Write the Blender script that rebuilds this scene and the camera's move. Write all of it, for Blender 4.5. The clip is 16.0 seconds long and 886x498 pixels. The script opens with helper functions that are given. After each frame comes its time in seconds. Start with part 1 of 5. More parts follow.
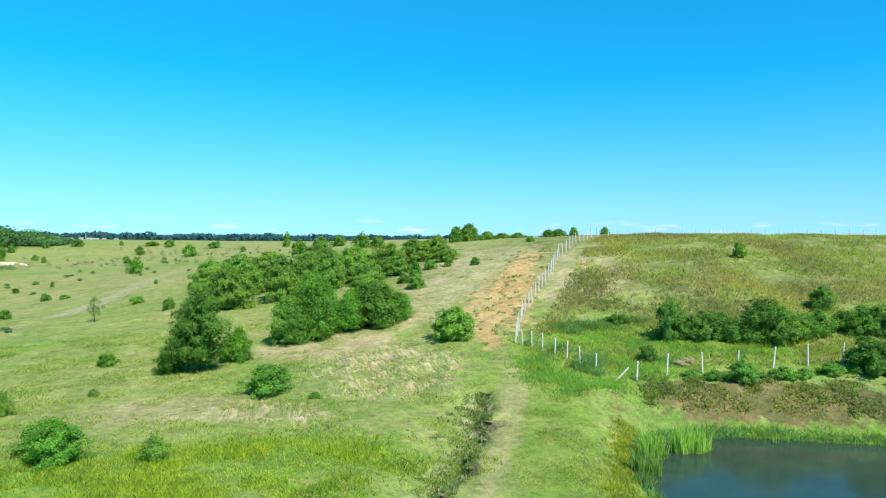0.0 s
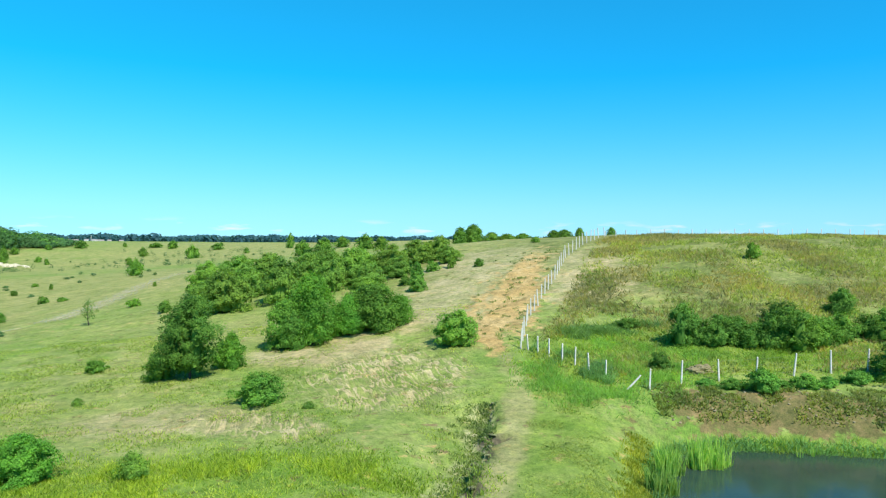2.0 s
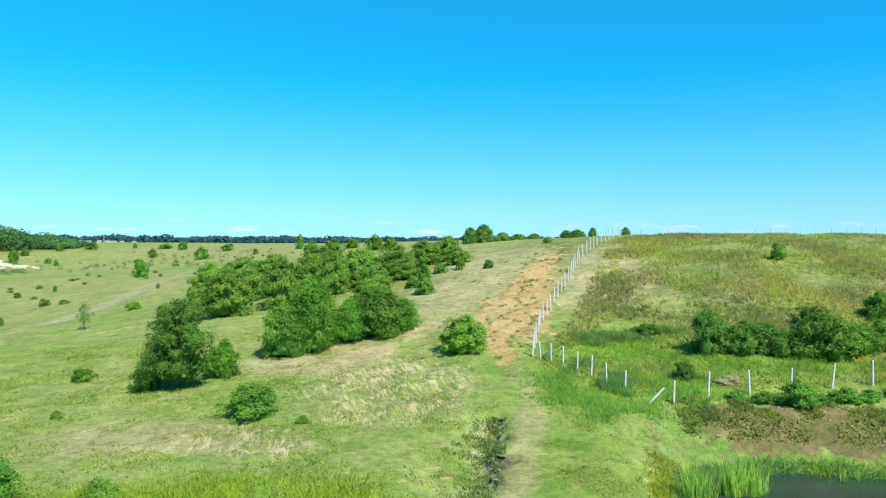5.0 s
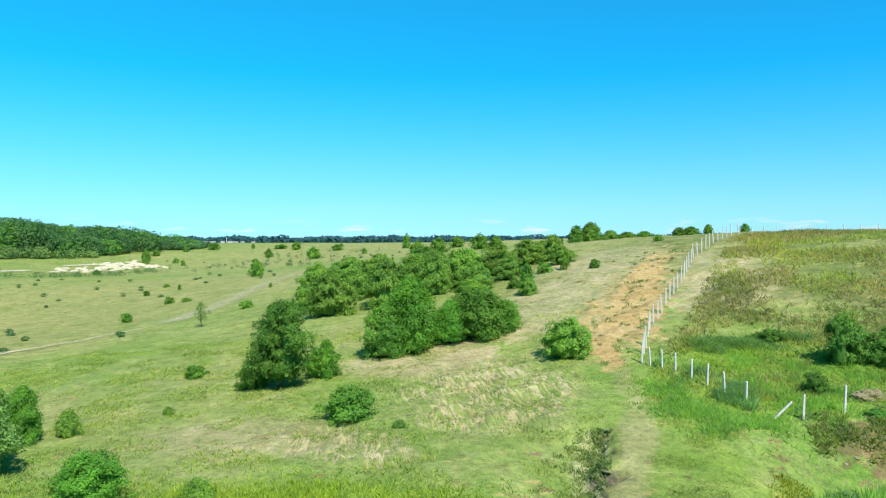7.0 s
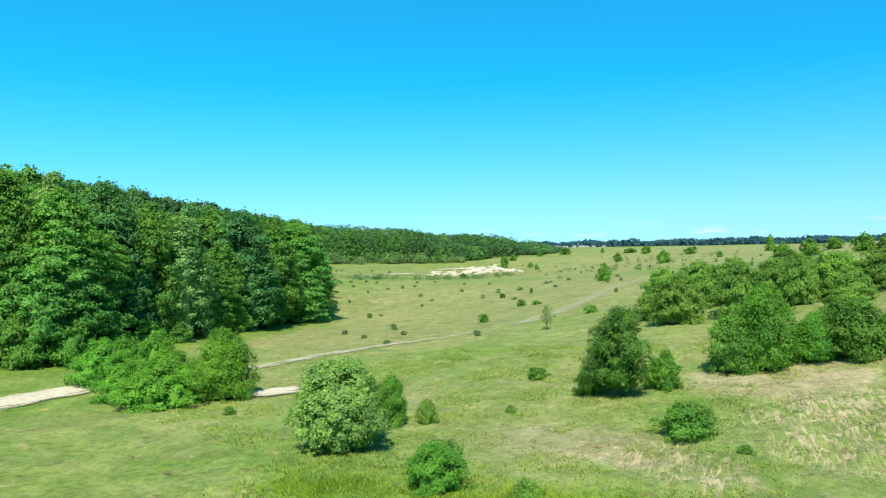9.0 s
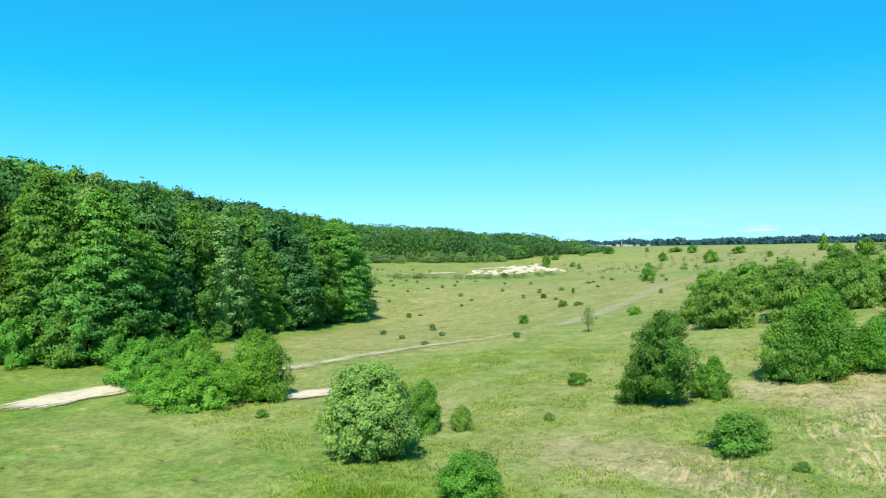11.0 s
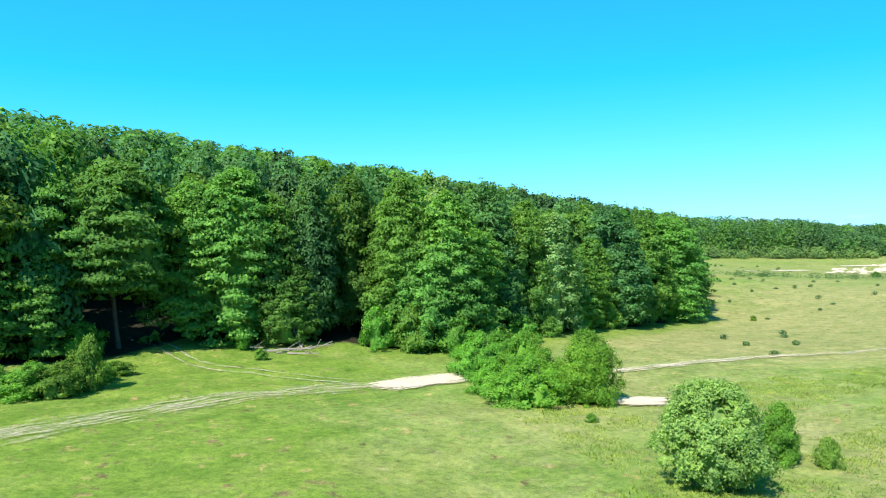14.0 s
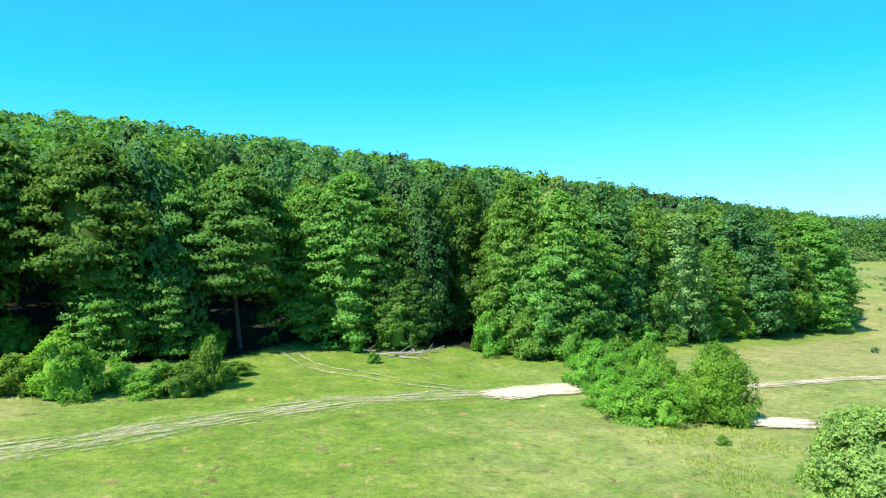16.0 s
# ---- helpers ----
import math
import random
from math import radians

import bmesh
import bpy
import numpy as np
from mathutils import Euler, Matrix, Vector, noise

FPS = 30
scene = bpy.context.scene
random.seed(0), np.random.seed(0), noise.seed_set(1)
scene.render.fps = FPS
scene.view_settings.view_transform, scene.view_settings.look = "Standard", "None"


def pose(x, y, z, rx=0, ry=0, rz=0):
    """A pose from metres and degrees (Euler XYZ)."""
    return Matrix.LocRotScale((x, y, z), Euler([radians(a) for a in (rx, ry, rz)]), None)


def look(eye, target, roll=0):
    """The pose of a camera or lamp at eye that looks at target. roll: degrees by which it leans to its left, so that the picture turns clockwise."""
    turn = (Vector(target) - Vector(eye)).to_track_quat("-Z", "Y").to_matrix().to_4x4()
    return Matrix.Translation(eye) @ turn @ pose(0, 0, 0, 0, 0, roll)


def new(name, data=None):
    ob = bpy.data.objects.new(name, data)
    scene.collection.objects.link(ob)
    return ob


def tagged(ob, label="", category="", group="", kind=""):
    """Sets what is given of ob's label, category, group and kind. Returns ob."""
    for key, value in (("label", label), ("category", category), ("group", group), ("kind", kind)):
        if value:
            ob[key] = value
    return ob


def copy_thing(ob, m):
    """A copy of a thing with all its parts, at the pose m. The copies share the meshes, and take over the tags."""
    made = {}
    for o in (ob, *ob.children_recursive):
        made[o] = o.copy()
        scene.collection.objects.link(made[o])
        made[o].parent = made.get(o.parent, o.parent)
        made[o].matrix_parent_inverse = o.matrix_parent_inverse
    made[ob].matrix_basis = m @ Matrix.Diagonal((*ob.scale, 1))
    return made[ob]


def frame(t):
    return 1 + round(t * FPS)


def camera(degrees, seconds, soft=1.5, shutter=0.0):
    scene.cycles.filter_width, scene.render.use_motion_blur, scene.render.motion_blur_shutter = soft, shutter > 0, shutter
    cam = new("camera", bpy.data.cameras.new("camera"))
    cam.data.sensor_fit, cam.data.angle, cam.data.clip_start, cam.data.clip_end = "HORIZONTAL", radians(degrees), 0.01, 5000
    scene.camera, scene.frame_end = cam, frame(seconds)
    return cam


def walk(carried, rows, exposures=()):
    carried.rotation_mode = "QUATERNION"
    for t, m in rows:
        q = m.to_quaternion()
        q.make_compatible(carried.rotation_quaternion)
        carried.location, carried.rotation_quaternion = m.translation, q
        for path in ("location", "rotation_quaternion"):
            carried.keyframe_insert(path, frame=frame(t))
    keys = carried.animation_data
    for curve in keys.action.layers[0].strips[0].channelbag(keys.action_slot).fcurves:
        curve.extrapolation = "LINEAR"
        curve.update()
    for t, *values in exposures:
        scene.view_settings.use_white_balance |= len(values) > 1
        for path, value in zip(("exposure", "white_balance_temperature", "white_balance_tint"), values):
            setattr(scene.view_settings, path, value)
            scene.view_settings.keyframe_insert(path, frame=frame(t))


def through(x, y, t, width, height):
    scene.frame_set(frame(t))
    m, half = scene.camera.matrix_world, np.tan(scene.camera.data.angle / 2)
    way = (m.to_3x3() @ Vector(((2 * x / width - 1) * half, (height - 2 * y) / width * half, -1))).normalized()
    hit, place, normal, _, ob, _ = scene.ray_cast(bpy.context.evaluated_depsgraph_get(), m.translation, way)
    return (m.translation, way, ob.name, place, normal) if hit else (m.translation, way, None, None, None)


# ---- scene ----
cam = camera(65.45, 16.0, soft=1.15)
PATH = [
    (0, (0.102, -0.029, 14.962), (-3.107, 59.883, 14.406), 0.47),
    (0.5, (0.149, 0.713, 14.972), (-3.168, 60.619, 14.428), 0.42),
    (1, (0.165, 1.429, 14.976), (-3.246, 61.329, 14.454), 0.39),
    (1.5, (0.177, 2.172, 14.973), (-3.322, 62.068, 14.480), 0.37),
    (2, (0.233, 2.910, 14.965), (-3.398, 62.798, 14.492), 0.36),
    (2.5, (0.248, 3.604, 14.967), (-3.495, 63.486, 14.514), 0.32),
    (3, (0.299, 4.288, 14.987), (-3.584, 64.160, 14.551), 0.30),
    (3.5, (0.322, 4.950, 14.986), (-3.676, 64.815, 14.556), 0.31),
    (6, (0.478, 8.221, 14.981), (-4.437, 68.018, 14.546), 0.24),
    (6.5, (0.483, 8.658, 14.996), (-5.780, 68.329, 14.514), 0.19),
    (7, (0.707, 8.939, 15.093), (-13.008, 67.347, 14.533), -0.13),
    (7.5, (1.052, 9.139, 15.147), (-24.218, 63.556, 14.781), -0.54),
    (8, (1.356, 9.414, 15.212), (-33.085, 58.545, 15.130), -0.82),
    (8.5, (1.521, 9.692, 15.275), (-36.748, 55.904, 15.293), -0.92),
    (9, (1.527, 10.155, 15.282), (-38.448, 54.899, 15.334), -0.94),
    (11.5, (0.263, 12.120, 15.480), (-44.369, 52.220, 15.433), -0.84),
    (12, (-0.093, 12.307, 15.531), (-48.425, 47.859, 15.344), -0.72),
    (12.5, (-0.363, 12.429, 15.638), (-51.803, 43.314, 15.361), -0.70),
    (13, (-0.699, 12.659, 15.739), (-54.689, 38.832, 15.470), -0.77),
    (13.5, (-1.074, 12.869, 15.838), (-56.900, 34.856, 15.616), -0.78),
    (14, (-1.522, 13.131, 15.930), (-58.641, 31.499, 15.801), -0.82),
    (14.5, (-2.073, 13.444, 16.002), (-59.879, 29.522, 15.932), -0.82),
    (15, (-2.678, 13.700, 16.097), (-60.970, 27.915, 16.042), -0.81),
    (15.5, (-3.272, 13.881, 16.150), (-62.171, 25.323, 16.181), -0.80),
    (16, (-3.825, 14.031, 16.196), (-63.203, 22.648, 16.312), -0.77),
]
walk(cam, [(t, look(eye, target, roll)) for t, eye, target, roll in PATH], exposures=[(0, 0.68, 6500, 10), (6.5, 0.68, 6500, 10), (9, 0.65, 6500, 12), (11.5, 0.7, 6500, 14), (12, 0.78, 6500, 15), (14, 0.98, 6500, 18), (16, 1.05, 6500, 20)])

# ---- world and sun ----
SUN_FROM = Vector((0.62, -0.78, 0)).normalized()   # the side the sun stands on
SUN_UP = radians(50)
world = bpy.data.worlds.new("sky")
scene.world = world
world.use_nodes = True
wn, wl = world.node_tree.nodes, world.node_tree.links
sky = wn.new("ShaderNodeTexSky")
sky.sky_type, sky.sun_disc = "NISHITA", False
sky.sun_elevation, sky.sun_rotation = SUN_UP, math.atan2(SUN_FROM.x, SUN_FROM.y)
sky.air_density, sky.dust_density, sky.ozone_density, sky.altitude = 1.0, 0.0, 3.5, 300
sat = wn.new("ShaderNodeHueSaturation")
sat.inputs["Saturation"].default_value = 1.29
tint = wn.new("ShaderNodeMix")
tint.data_type, tint.blend_type = "RGBA", "MULTIPLY"
tint.inputs[0].default_value, tint.inputs[7].default_value = 1.0, (0.66, 0.97, 1.0, 1)
wl.new(sky.outputs[0], tint.inputs[6])
wl.new(tint.outputs[2], sat.inputs["Color"])


def vec(op, a, b):
    """Vector arithmetic in the world's nodes."""
    m = wn.new("ShaderNodeVectorMath")
    m.operation = op
    for sock, v in zip(m.inputs, (a, b)):
        if hasattr(v, "links"):
            wl.new(v, sock)
        else:
            sock.default_value = v
    return m.outputs[0]


# the bright rim over the horizon is held back, as in clear dry air
air = vec("MULTIPLY", sat.outputs[0], (0.92, 1.64, 1.2))
air = vec("DIVIDE", vec("MULTIPLY", air, (3.6, 7.5, 25.0)), vec("ADD", air, (3.6, 7.5, 25.0)))
# the blue deepens from the west round to the north-east
way = wn.new("ShaderNodeTexCoord").outputs["Generated"]
side = wn.new("ShaderNodeVectorMath")
side.operation = "DOT_PRODUCT"
side.inputs[1].default_value = (-0.73, -0.68, 0.0)
wl.new(way, side.inputs[0])
turn = wn.new("ShaderNodeCombineXYZ")
turn.inputs[0].default_value, turn.inputs[2].default_value = 0.0, 0.0
wl.new(side.outputs["Value"], turn.inputs[1])
air = vec("MULTIPLY", air, vec("ADD", vec("MULTIPLY", turn.outputs[0], (0, 0.12, 0)), (1, 1, 1)))
air = vec("MAXIMUM", air, (0.07, 0, 0))
# small fair-weather clouds low over the horizon
puff = wn.new("ShaderNodeTexNoise")
wl.new(vec("MULTIPLY", way, (16, 16, 90)), puff.inputs["Vector"])
puff.inputs["Scale"].default_value, puff.inputs["Detail"].default_value = 1.0, 5.0
rise = wn.new("ShaderNodeSeparateXYZ")
wl.new(way, rise.inputs[0])
band = wn.new("ShaderNodeValToRGB")
for k, (at, v) in zip([band.color_ramp.elements[0], band.color_ramp.elements.new(0.017), band.color_ramp.elements.new(0.021), band.color_ramp.elements[-1]], ((0.012, 0.0), (0.017, 1.0), (0.023, 0.8), (0.034, 0.0))):
    k.position, k.color = at, (v, v, v, 1)
wl.new(rise.outputs[2], band.inputs[0])
cut = wn.new("ShaderNodeValToRGB")
cut.color_ramp.elements[0].position, cut.color_ramp.elements[1].position = 0.58, 0.72
wl.new(puff.outputs["Fac"], cut.inputs[0])
cover = vec("MULTIPLY", band.outputs[0], cut.outputs[0])
clouds = wn.new("ShaderNodeMix")
clouds.data_type = "RGBA"
wl.new(cover, clouds.inputs[0])
wl.new(air, clouds.inputs[6])
clouds.inputs[7].default_value = (4.4, 4.6, 4.7, 1)
wl.new(clouds.outputs[2], wn["Background"].inputs["Color"])
wn["Background"].inputs["Strength"].default_value = 0.13
sun = new("sun", bpy.data.lights.new("sun", "SUN"))
sun.data.energy, sun.data.angle, sun.data.color = 4.6, radians(0.6), (1.0, 0.94, 0.82)
sun.matrix_world = look(Vector((0, 0, 0)), -(SUN_FROM * math.cos(SUN_UP) + Vector((0, 0, math.sin(SUN_UP)))))


# ---- materials ----
def material(name):
    m = bpy.data.materials.new(name)
    m.use_nodes = True
    n, l = m.node_tree.nodes, m.node_tree.links
    return m, n, l, n["Principled BSDF"]


def noise_node(n, l, scale, detail=4.0, rough=0.6, coords=None):
    t = n.new("ShaderNodeTexNoise")
    t.inputs["Scale"].default_value, t.inputs["Detail"].default_value, t.inputs["Roughness"].default_value = scale, detail, rough
    if coords is not None:
        l.new(coords, t.inputs["Vector"])
    return t.outputs["Fac"]


def ramp(n, l, fac, stops):
    r = n.new("ShaderNodeValToRGB")
    e = r.color_ramp.elements
    while len(e) < len(stops):
        e.new(0.5)
    for k, (p, c) in zip(e, stops):
        k.position, k.color = p, (*c, 1)
    l.new(fac, r.inputs[0])
    return r.outputs[0]


def blend(n, l, fac, a, b, mode="MIX"):
    m = n.new("ShaderNodeMix")
    m.data_type, m.blend_type = "RGBA", mode
    for sock, v in ((m.inputs[0], fac), (m.inputs[6], a), (m.inputs[7], b)):
        if hasattr(v, "links"):
            l.new(v, sock)
        else:
            sock.default_value = v if isinstance(v, float) else (*v, 1)
    return m.outputs[2]


def arith(n, l, op, a, b, clamp=False):
    m = n.new("ShaderNodeMath")
    m.operation, m.use_clamp = op, clamp
    for sock, v in zip(m.inputs, (a, b)):
        if hasattr(v, "links"):
            l.new(v, sock)
        else:
            sock.default_value = v
    return m.outputs[0]


def bumped(n, l, bsdf, height, strength, distance):
    b = n.new("ShaderNodeBump")
    b.inputs["Strength"].default_value, b.inputs["Distance"].default_value = strength, distance
    l.new(height, b.inputs["Height"])
    l.new(b.outputs[0], bsdf.inputs["Normal"])


def leaf_material(name, dark, mid, light, shine=0.1, through=0.46, spread=0.3):
    """Foliage: each leaf its own shade, each plant its own tint, some light passing through."""
    m, n, l, p = material(name)
    geo, info = n.new("ShaderNodeNewGeometry"), n.new("ShaderNodeObjectInfo")
    calm = [tuple(0.65 * m + 0.35 * c for m, c in zip(mid, tone)) for tone in (dark, mid, light)]
    col = ramp(n, l, geo.outputs["Random Per Island"], [(0.0, calm[0]), (0.5, calm[1]), (1.0, calm[2])])
    drift = noise_node(n, l, 0.45, 3, 0.55, geo.outputs["Position"])
    col = blend(n, l, 1.0, col, ramp(n, l, drift, [(0.3, (0.78, 0.82, 0.86)), (0.5, (1.0, 1.0, 1.0)), (0.7, (1.24, 1.16, 1.05))]), "MULTIPLY")
    crown = noise_node(n, l, 0.075, 1, 0.4, geo.outputs["Position"])
    col = blend(n, l, 1.0, col, ramp(n, l, crown, [(0.3, (0.72, 0.78, 0.85)), (0.5, (1.0, 1.0, 1.0)), (0.7, (1.2, 1.12, 0.98))]), "MULTIPLY")
    sprig = noise_node(n, l, 2.2, 3, 0.6, geo.outputs["Position"])
    col = blend(n, l, 1.0, col, ramp(n, l, sprig, [(0.32, (0.68, 0.74, 0.78)), (0.5, (1.0, 1.0, 1.0)), (0.68, (1.34, 1.22, 1.05))]), "MULTIPLY")
    hsv = n.new("ShaderNodeHueSaturation")
    l.new(col, hsv.inputs["Color"])
    l.new(arith(n, l, "MULTIPLY_ADD", info.outputs["Random"], 0.012), hsv.inputs["Hue"])
    hsv.inputs["Hue"].links[0].from_node.inputs[2].default_value = 0.5
    v = arith(n, l, "MULTIPLY_ADD", info.outputs["Random"], spread)
    v.node.inputs[2].default_value = 1.05 - spread / 2
    l.new(v, hsv.inputs["Value"])
    l.new(hsv.outputs[0], p.inputs["Base Color"])
    p.inputs["Roughness"].default_value = 0.55
    p.inputs["Specular IOR Level"].default_value = shine
    tr = n.new("ShaderNodeBsdfTranslucent")
    l.new(blend(n, l, 1.0, hsv.outputs[0], (1.15, 1.2, 0.6), "MULTIPLY"), tr.inputs["Color"])
    mix = n.new("ShaderNodeMixShader")
    mix.inputs[0].default_value = through
    l.new(p.outputs[0], mix.inputs[1])
    l.new(tr.outputs[0], mix.inputs[2])
    l.new(mix.outputs[0], n["Material Output"].inputs["Surface"])
    return m


LEAF_WOOD = leaf_material("woodland_leaves", (0.051, 0.129, 0.025), (0.103, 0.225, 0.044), (0.194, 0.354, 0.071), spread=0.45, through=0.38, shine=0.03)
LEAF_LIME = leaf_material("blue_green_leaves", (0.038, 0.115, 0.038), (0.077, 0.201, 0.063), (0.169, 0.331, 0.119), spread=0.45, through=0.38, shine=0.04)
LEAF_OLIVE = leaf_material("grey_green_leaves", (0.111, 0.216, 0.068), (0.188, 0.340, 0.106), (0.311, 0.508, 0.158), spread=0.45, through=0.38, shine=0.04)
LEAF_BUSH = leaf_material("bush_leaves", (0.088, 0.189, 0.031), (0.154, 0.306, 0.052), (0.258, 0.450, 0.081), shine=0.05)
LEAF_MAPLE = leaf_material("maple_leaves", (0.071, 0.176, 0.032), (0.122, 0.286, 0.056), (0.206, 0.421, 0.087), through=0.38, spread=0.45, shine=0.03)
LEAF_FRESH = leaf_material("fresh_leaves", (0.090, 0.232, 0.031), (0.155, 0.359, 0.052), (0.246, 0.489, 0.082), shine=0.05)
LEAF_SILVER = leaf_material("silvery_leaves", (0.143, 0.244, 0.057), (0.248, 0.395, 0.104), (0.401, 0.572, 0.186))
LEAF_THICKET = leaf_material("thicket_leaves", (0.106, 0.214, 0.037), (0.179, 0.330, 0.065), (0.295, 0.483, 0.103), shine=0.05)
TALL_GRASS = leaf_material("tall_green_grass", (0.174, 0.273, 0.030), (0.284, 0.400, 0.049), (0.441, 0.520, 0.086), through=0.5)
LUSH_GRASS = leaf_material("lush_grass", (0.150, 0.285, 0.055), (0.215, 0.390, 0.080), (0.300, 0.480, 0.120), through=0.5)
SHORT_GRASS = leaf_material("short_grass", (0.250, 0.350, 0.075), (0.315, 0.430, 0.095), (0.420, 0.500, 0.150), through=0.5, spread=0.0)
SEDGE = leaf_material("blue_green_sedge", (0.087, 0.196, 0.065), (0.138, 0.283, 0.099), (0.217, 0.392, 0.145), through=0.4)
MEADOW_GRASS = leaf_material("meadow_grass", (0.198, 0.279, 0.064), (0.284, 0.365, 0.096), (0.398, 0.449, 0.159), through=0.5)
STRAW_GRASS = leaf_material("straw_grass", (0.229, 0.240, 0.086), (0.302, 0.299, 0.135), (0.392, 0.372, 0.202), through=0.5)
WEED = leaf_material("weed_leaves", (0.103, 0.159, 0.048), (0.193, 0.269, 0.082), (0.341, 0.416, 0.163))
OLD_GRASS = leaf_material("yellowing_grass", (0.205, 0.243, 0.030), (0.337, 0.364, 0.048), (0.485, 0.487, 0.116), through=0.55)
# green taken a little towards blue, for the haze over the far wood
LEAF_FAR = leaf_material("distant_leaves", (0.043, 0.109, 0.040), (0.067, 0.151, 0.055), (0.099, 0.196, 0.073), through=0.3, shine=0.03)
REED = leaf_material("reed_leaves", (0.165, 0.282, 0.062), (0.280, 0.445, 0.093), (0.534, 0.587, 0.166))
GRASS_BLADE = leaf_material("grass_blades", (0.180, 0.280, 0.038), (0.292, 0.403, 0.064), (0.505, 0.527, 0.166), through=0.6)
# leaf colour turned blue to stand in for haze along the horizon
LEAF_HAZE = leaf_material("haze_blue_leaves", (0.028, 0.085, 0.111), (0.044, 0.120, 0.153), (0.064, 0.160, 0.204))

BARK, n, l, p = material("bark")
tc = n.new("ShaderNodeTexCoord").outputs["Object"]
f = noise_node(n, l, 3.0, 6, 0.7, tc)
l.new(ramp(n, l, f, [(0.3, (0.035, 0.03, 0.022)), (0.7, (0.1, 0.085, 0.065))]), p.inputs["Base Color"])
p.inputs["Roughness"].default_value = 0.9
bumped(n, l, p, f, 0.6, 0.05)

CONCRETE, n, l, p = material("whitened_concrete")
tc = n.new("ShaderNodeTexCoord").outputs["Object"]
f = noise_node(n, l, 6.0, 5, 0.65, tc)
l.new(ramp(n, l, f, [(0.3, (0.38, 0.38, 0.35)), (0.6, (0.6, 0.59, 0.56))]), p.inputs["Base Color"])
p.inputs["Roughness"].default_value = 0.85
bumped(n, l, p, f, 0.3, 0.01)

WIRE, n, l, p = material("galvanised_wire")
p.inputs["Base Color"].default_value, p.inputs["Metallic"].default_value, p.inputs["Roughness"].default_value = (0.2, 0.2, 0.19, 1), 0.6, 0.6

WATER, n, l, p = material("pond_water")
geo = n.new("ShaderNodeNewGeometry").outputs["Position"]
f = noise_node(n, l, 0.25, 5, 0.6, geo)
l.new(ramp(n, l, f, [(0.35, (0.020, 0.040, 0.032)), (0.6, (0.030, 0.056, 0.040)), (0.75, (0.036, 0.052, 0.024))]), p.inputs["Base Color"])
p.inputs["Roughness"].default_value, p.inputs["IOR"].default_value = 0.12, 1.33
p.inputs["Specular IOR Level"].default_value = 0.3
bumped(n, l, p, noise_node(n, l, 5.0, 3, 0.6, geo), 0.12, 0.03)

CHALK, n, l, p = material("chalk_track")
geo = n.new("ShaderNodeNewGeometry").outputs["Position"]
att = n.new("ShaderNodeAttribute")
att.attribute_name = "edge"
f, g = noise_node(n, l, 1.3, 6, 0.7, geo), noise_node(n, l, 9.0, 4, 0.7, geo)
l.new(blend(n, l, 0.35, ramp(n, l, f, [(0.3, (0.4, 0.35, 0.22)), (0.6, (0.6, 0.54, 0.38))]), ramp(n, l, g, [(0.3, (0.32, 0.28, 0.16)), (0.65, (0.64, 0.58, 0.42))])), p.inputs["Base Color"])
p.inputs["Roughness"].default_value = 0.95
bumped(n, l, p, g, 0.3, 0.02)
lane = n.new("ShaderNodeAttribute")
lane.attribute_name = "lane"
streak = arith(n, l, "MULTIPLY", arith(n, l, "SUBTRACT", noise_node(n, l, 1.0, 5, 0.65, lane.outputs["Vector"]), 0.5), 2.6)
speck = arith(n, l, "MULTIPLY", arith(n, l, "SUBTRACT", noise_node(n, l, 2.2, 5, 0.7, geo), 0.5), 1.2)
cover = arith(n, l, "ADD", att.outputs["Fac"], arith(n, l, "ADD", streak, speck))
cover = arith(n, l, "MULTIPLY", arith(n, l, "SUBTRACT", cover, 0.4), 1.8, True)
most = n.new("ShaderNodeAttribute")
most.attribute_name = "most"
cover = arith(n, l, "MULTIPLY", cover, most.outputs["Fac"])
clear, mix = n.new("ShaderNodeBsdfTransparent"), n.new("ShaderNodeMixShader")
l.new(cover, mix.inputs[0])
l.new(clear.outputs[0], mix.inputs[1])
l.new(p.outputs[0], mix.inputs[2])
l.new(mix.outputs[0], n["Material Output"].inputs["Surface"])

GRAVEL, n, l, p = material("brown_gravel")
f = noise_node(n, l, 3.0, 5, 0.7, n.new("ShaderNodeNewGeometry").outputs["Position"])
l.new(ramp(n, l, f, [(0.3, (0.13, 0.11, 0.06)), (0.7, (0.31, 0.26, 0.16))]), p.inputs["Base Color"])
p.inputs["Roughness"].default_value = 0.95

STONE, n, l, p = material("chalk_rubble")
geo = n.new("ShaderNodeNewGeometry").outputs["Position"]
f = noise_node(n, l, 2.0, 6, 0.7, geo)
l.new(ramp(n, l, f, [(0.3, (0.33, 0.30, 0.2)), (0.6, (0.54, 0.49, 0.36))]), p.inputs["Base Color"])
p.inputs["Roughness"].default_value = 0.95
bumped(n, l, p, f, 0.7, 0.2)

SOIL, n, l, p = material("brushwood_and_soil")
geo = n.new("ShaderNodeNewGeometry").outputs["Position"]
f = noise_node(n, l, 4.0, 6, 0.7, geo)
l.new(ramp(n, l, f, [(0.3, (0.12, 0.12, 0.05)), (0.65, (0.23, 0.19, 0.1))]), p.inputs["Base Color"])
p.inputs["Roughness"].default_value = 0.95
bumped(n, l, p, f, 0.3, 0.06)

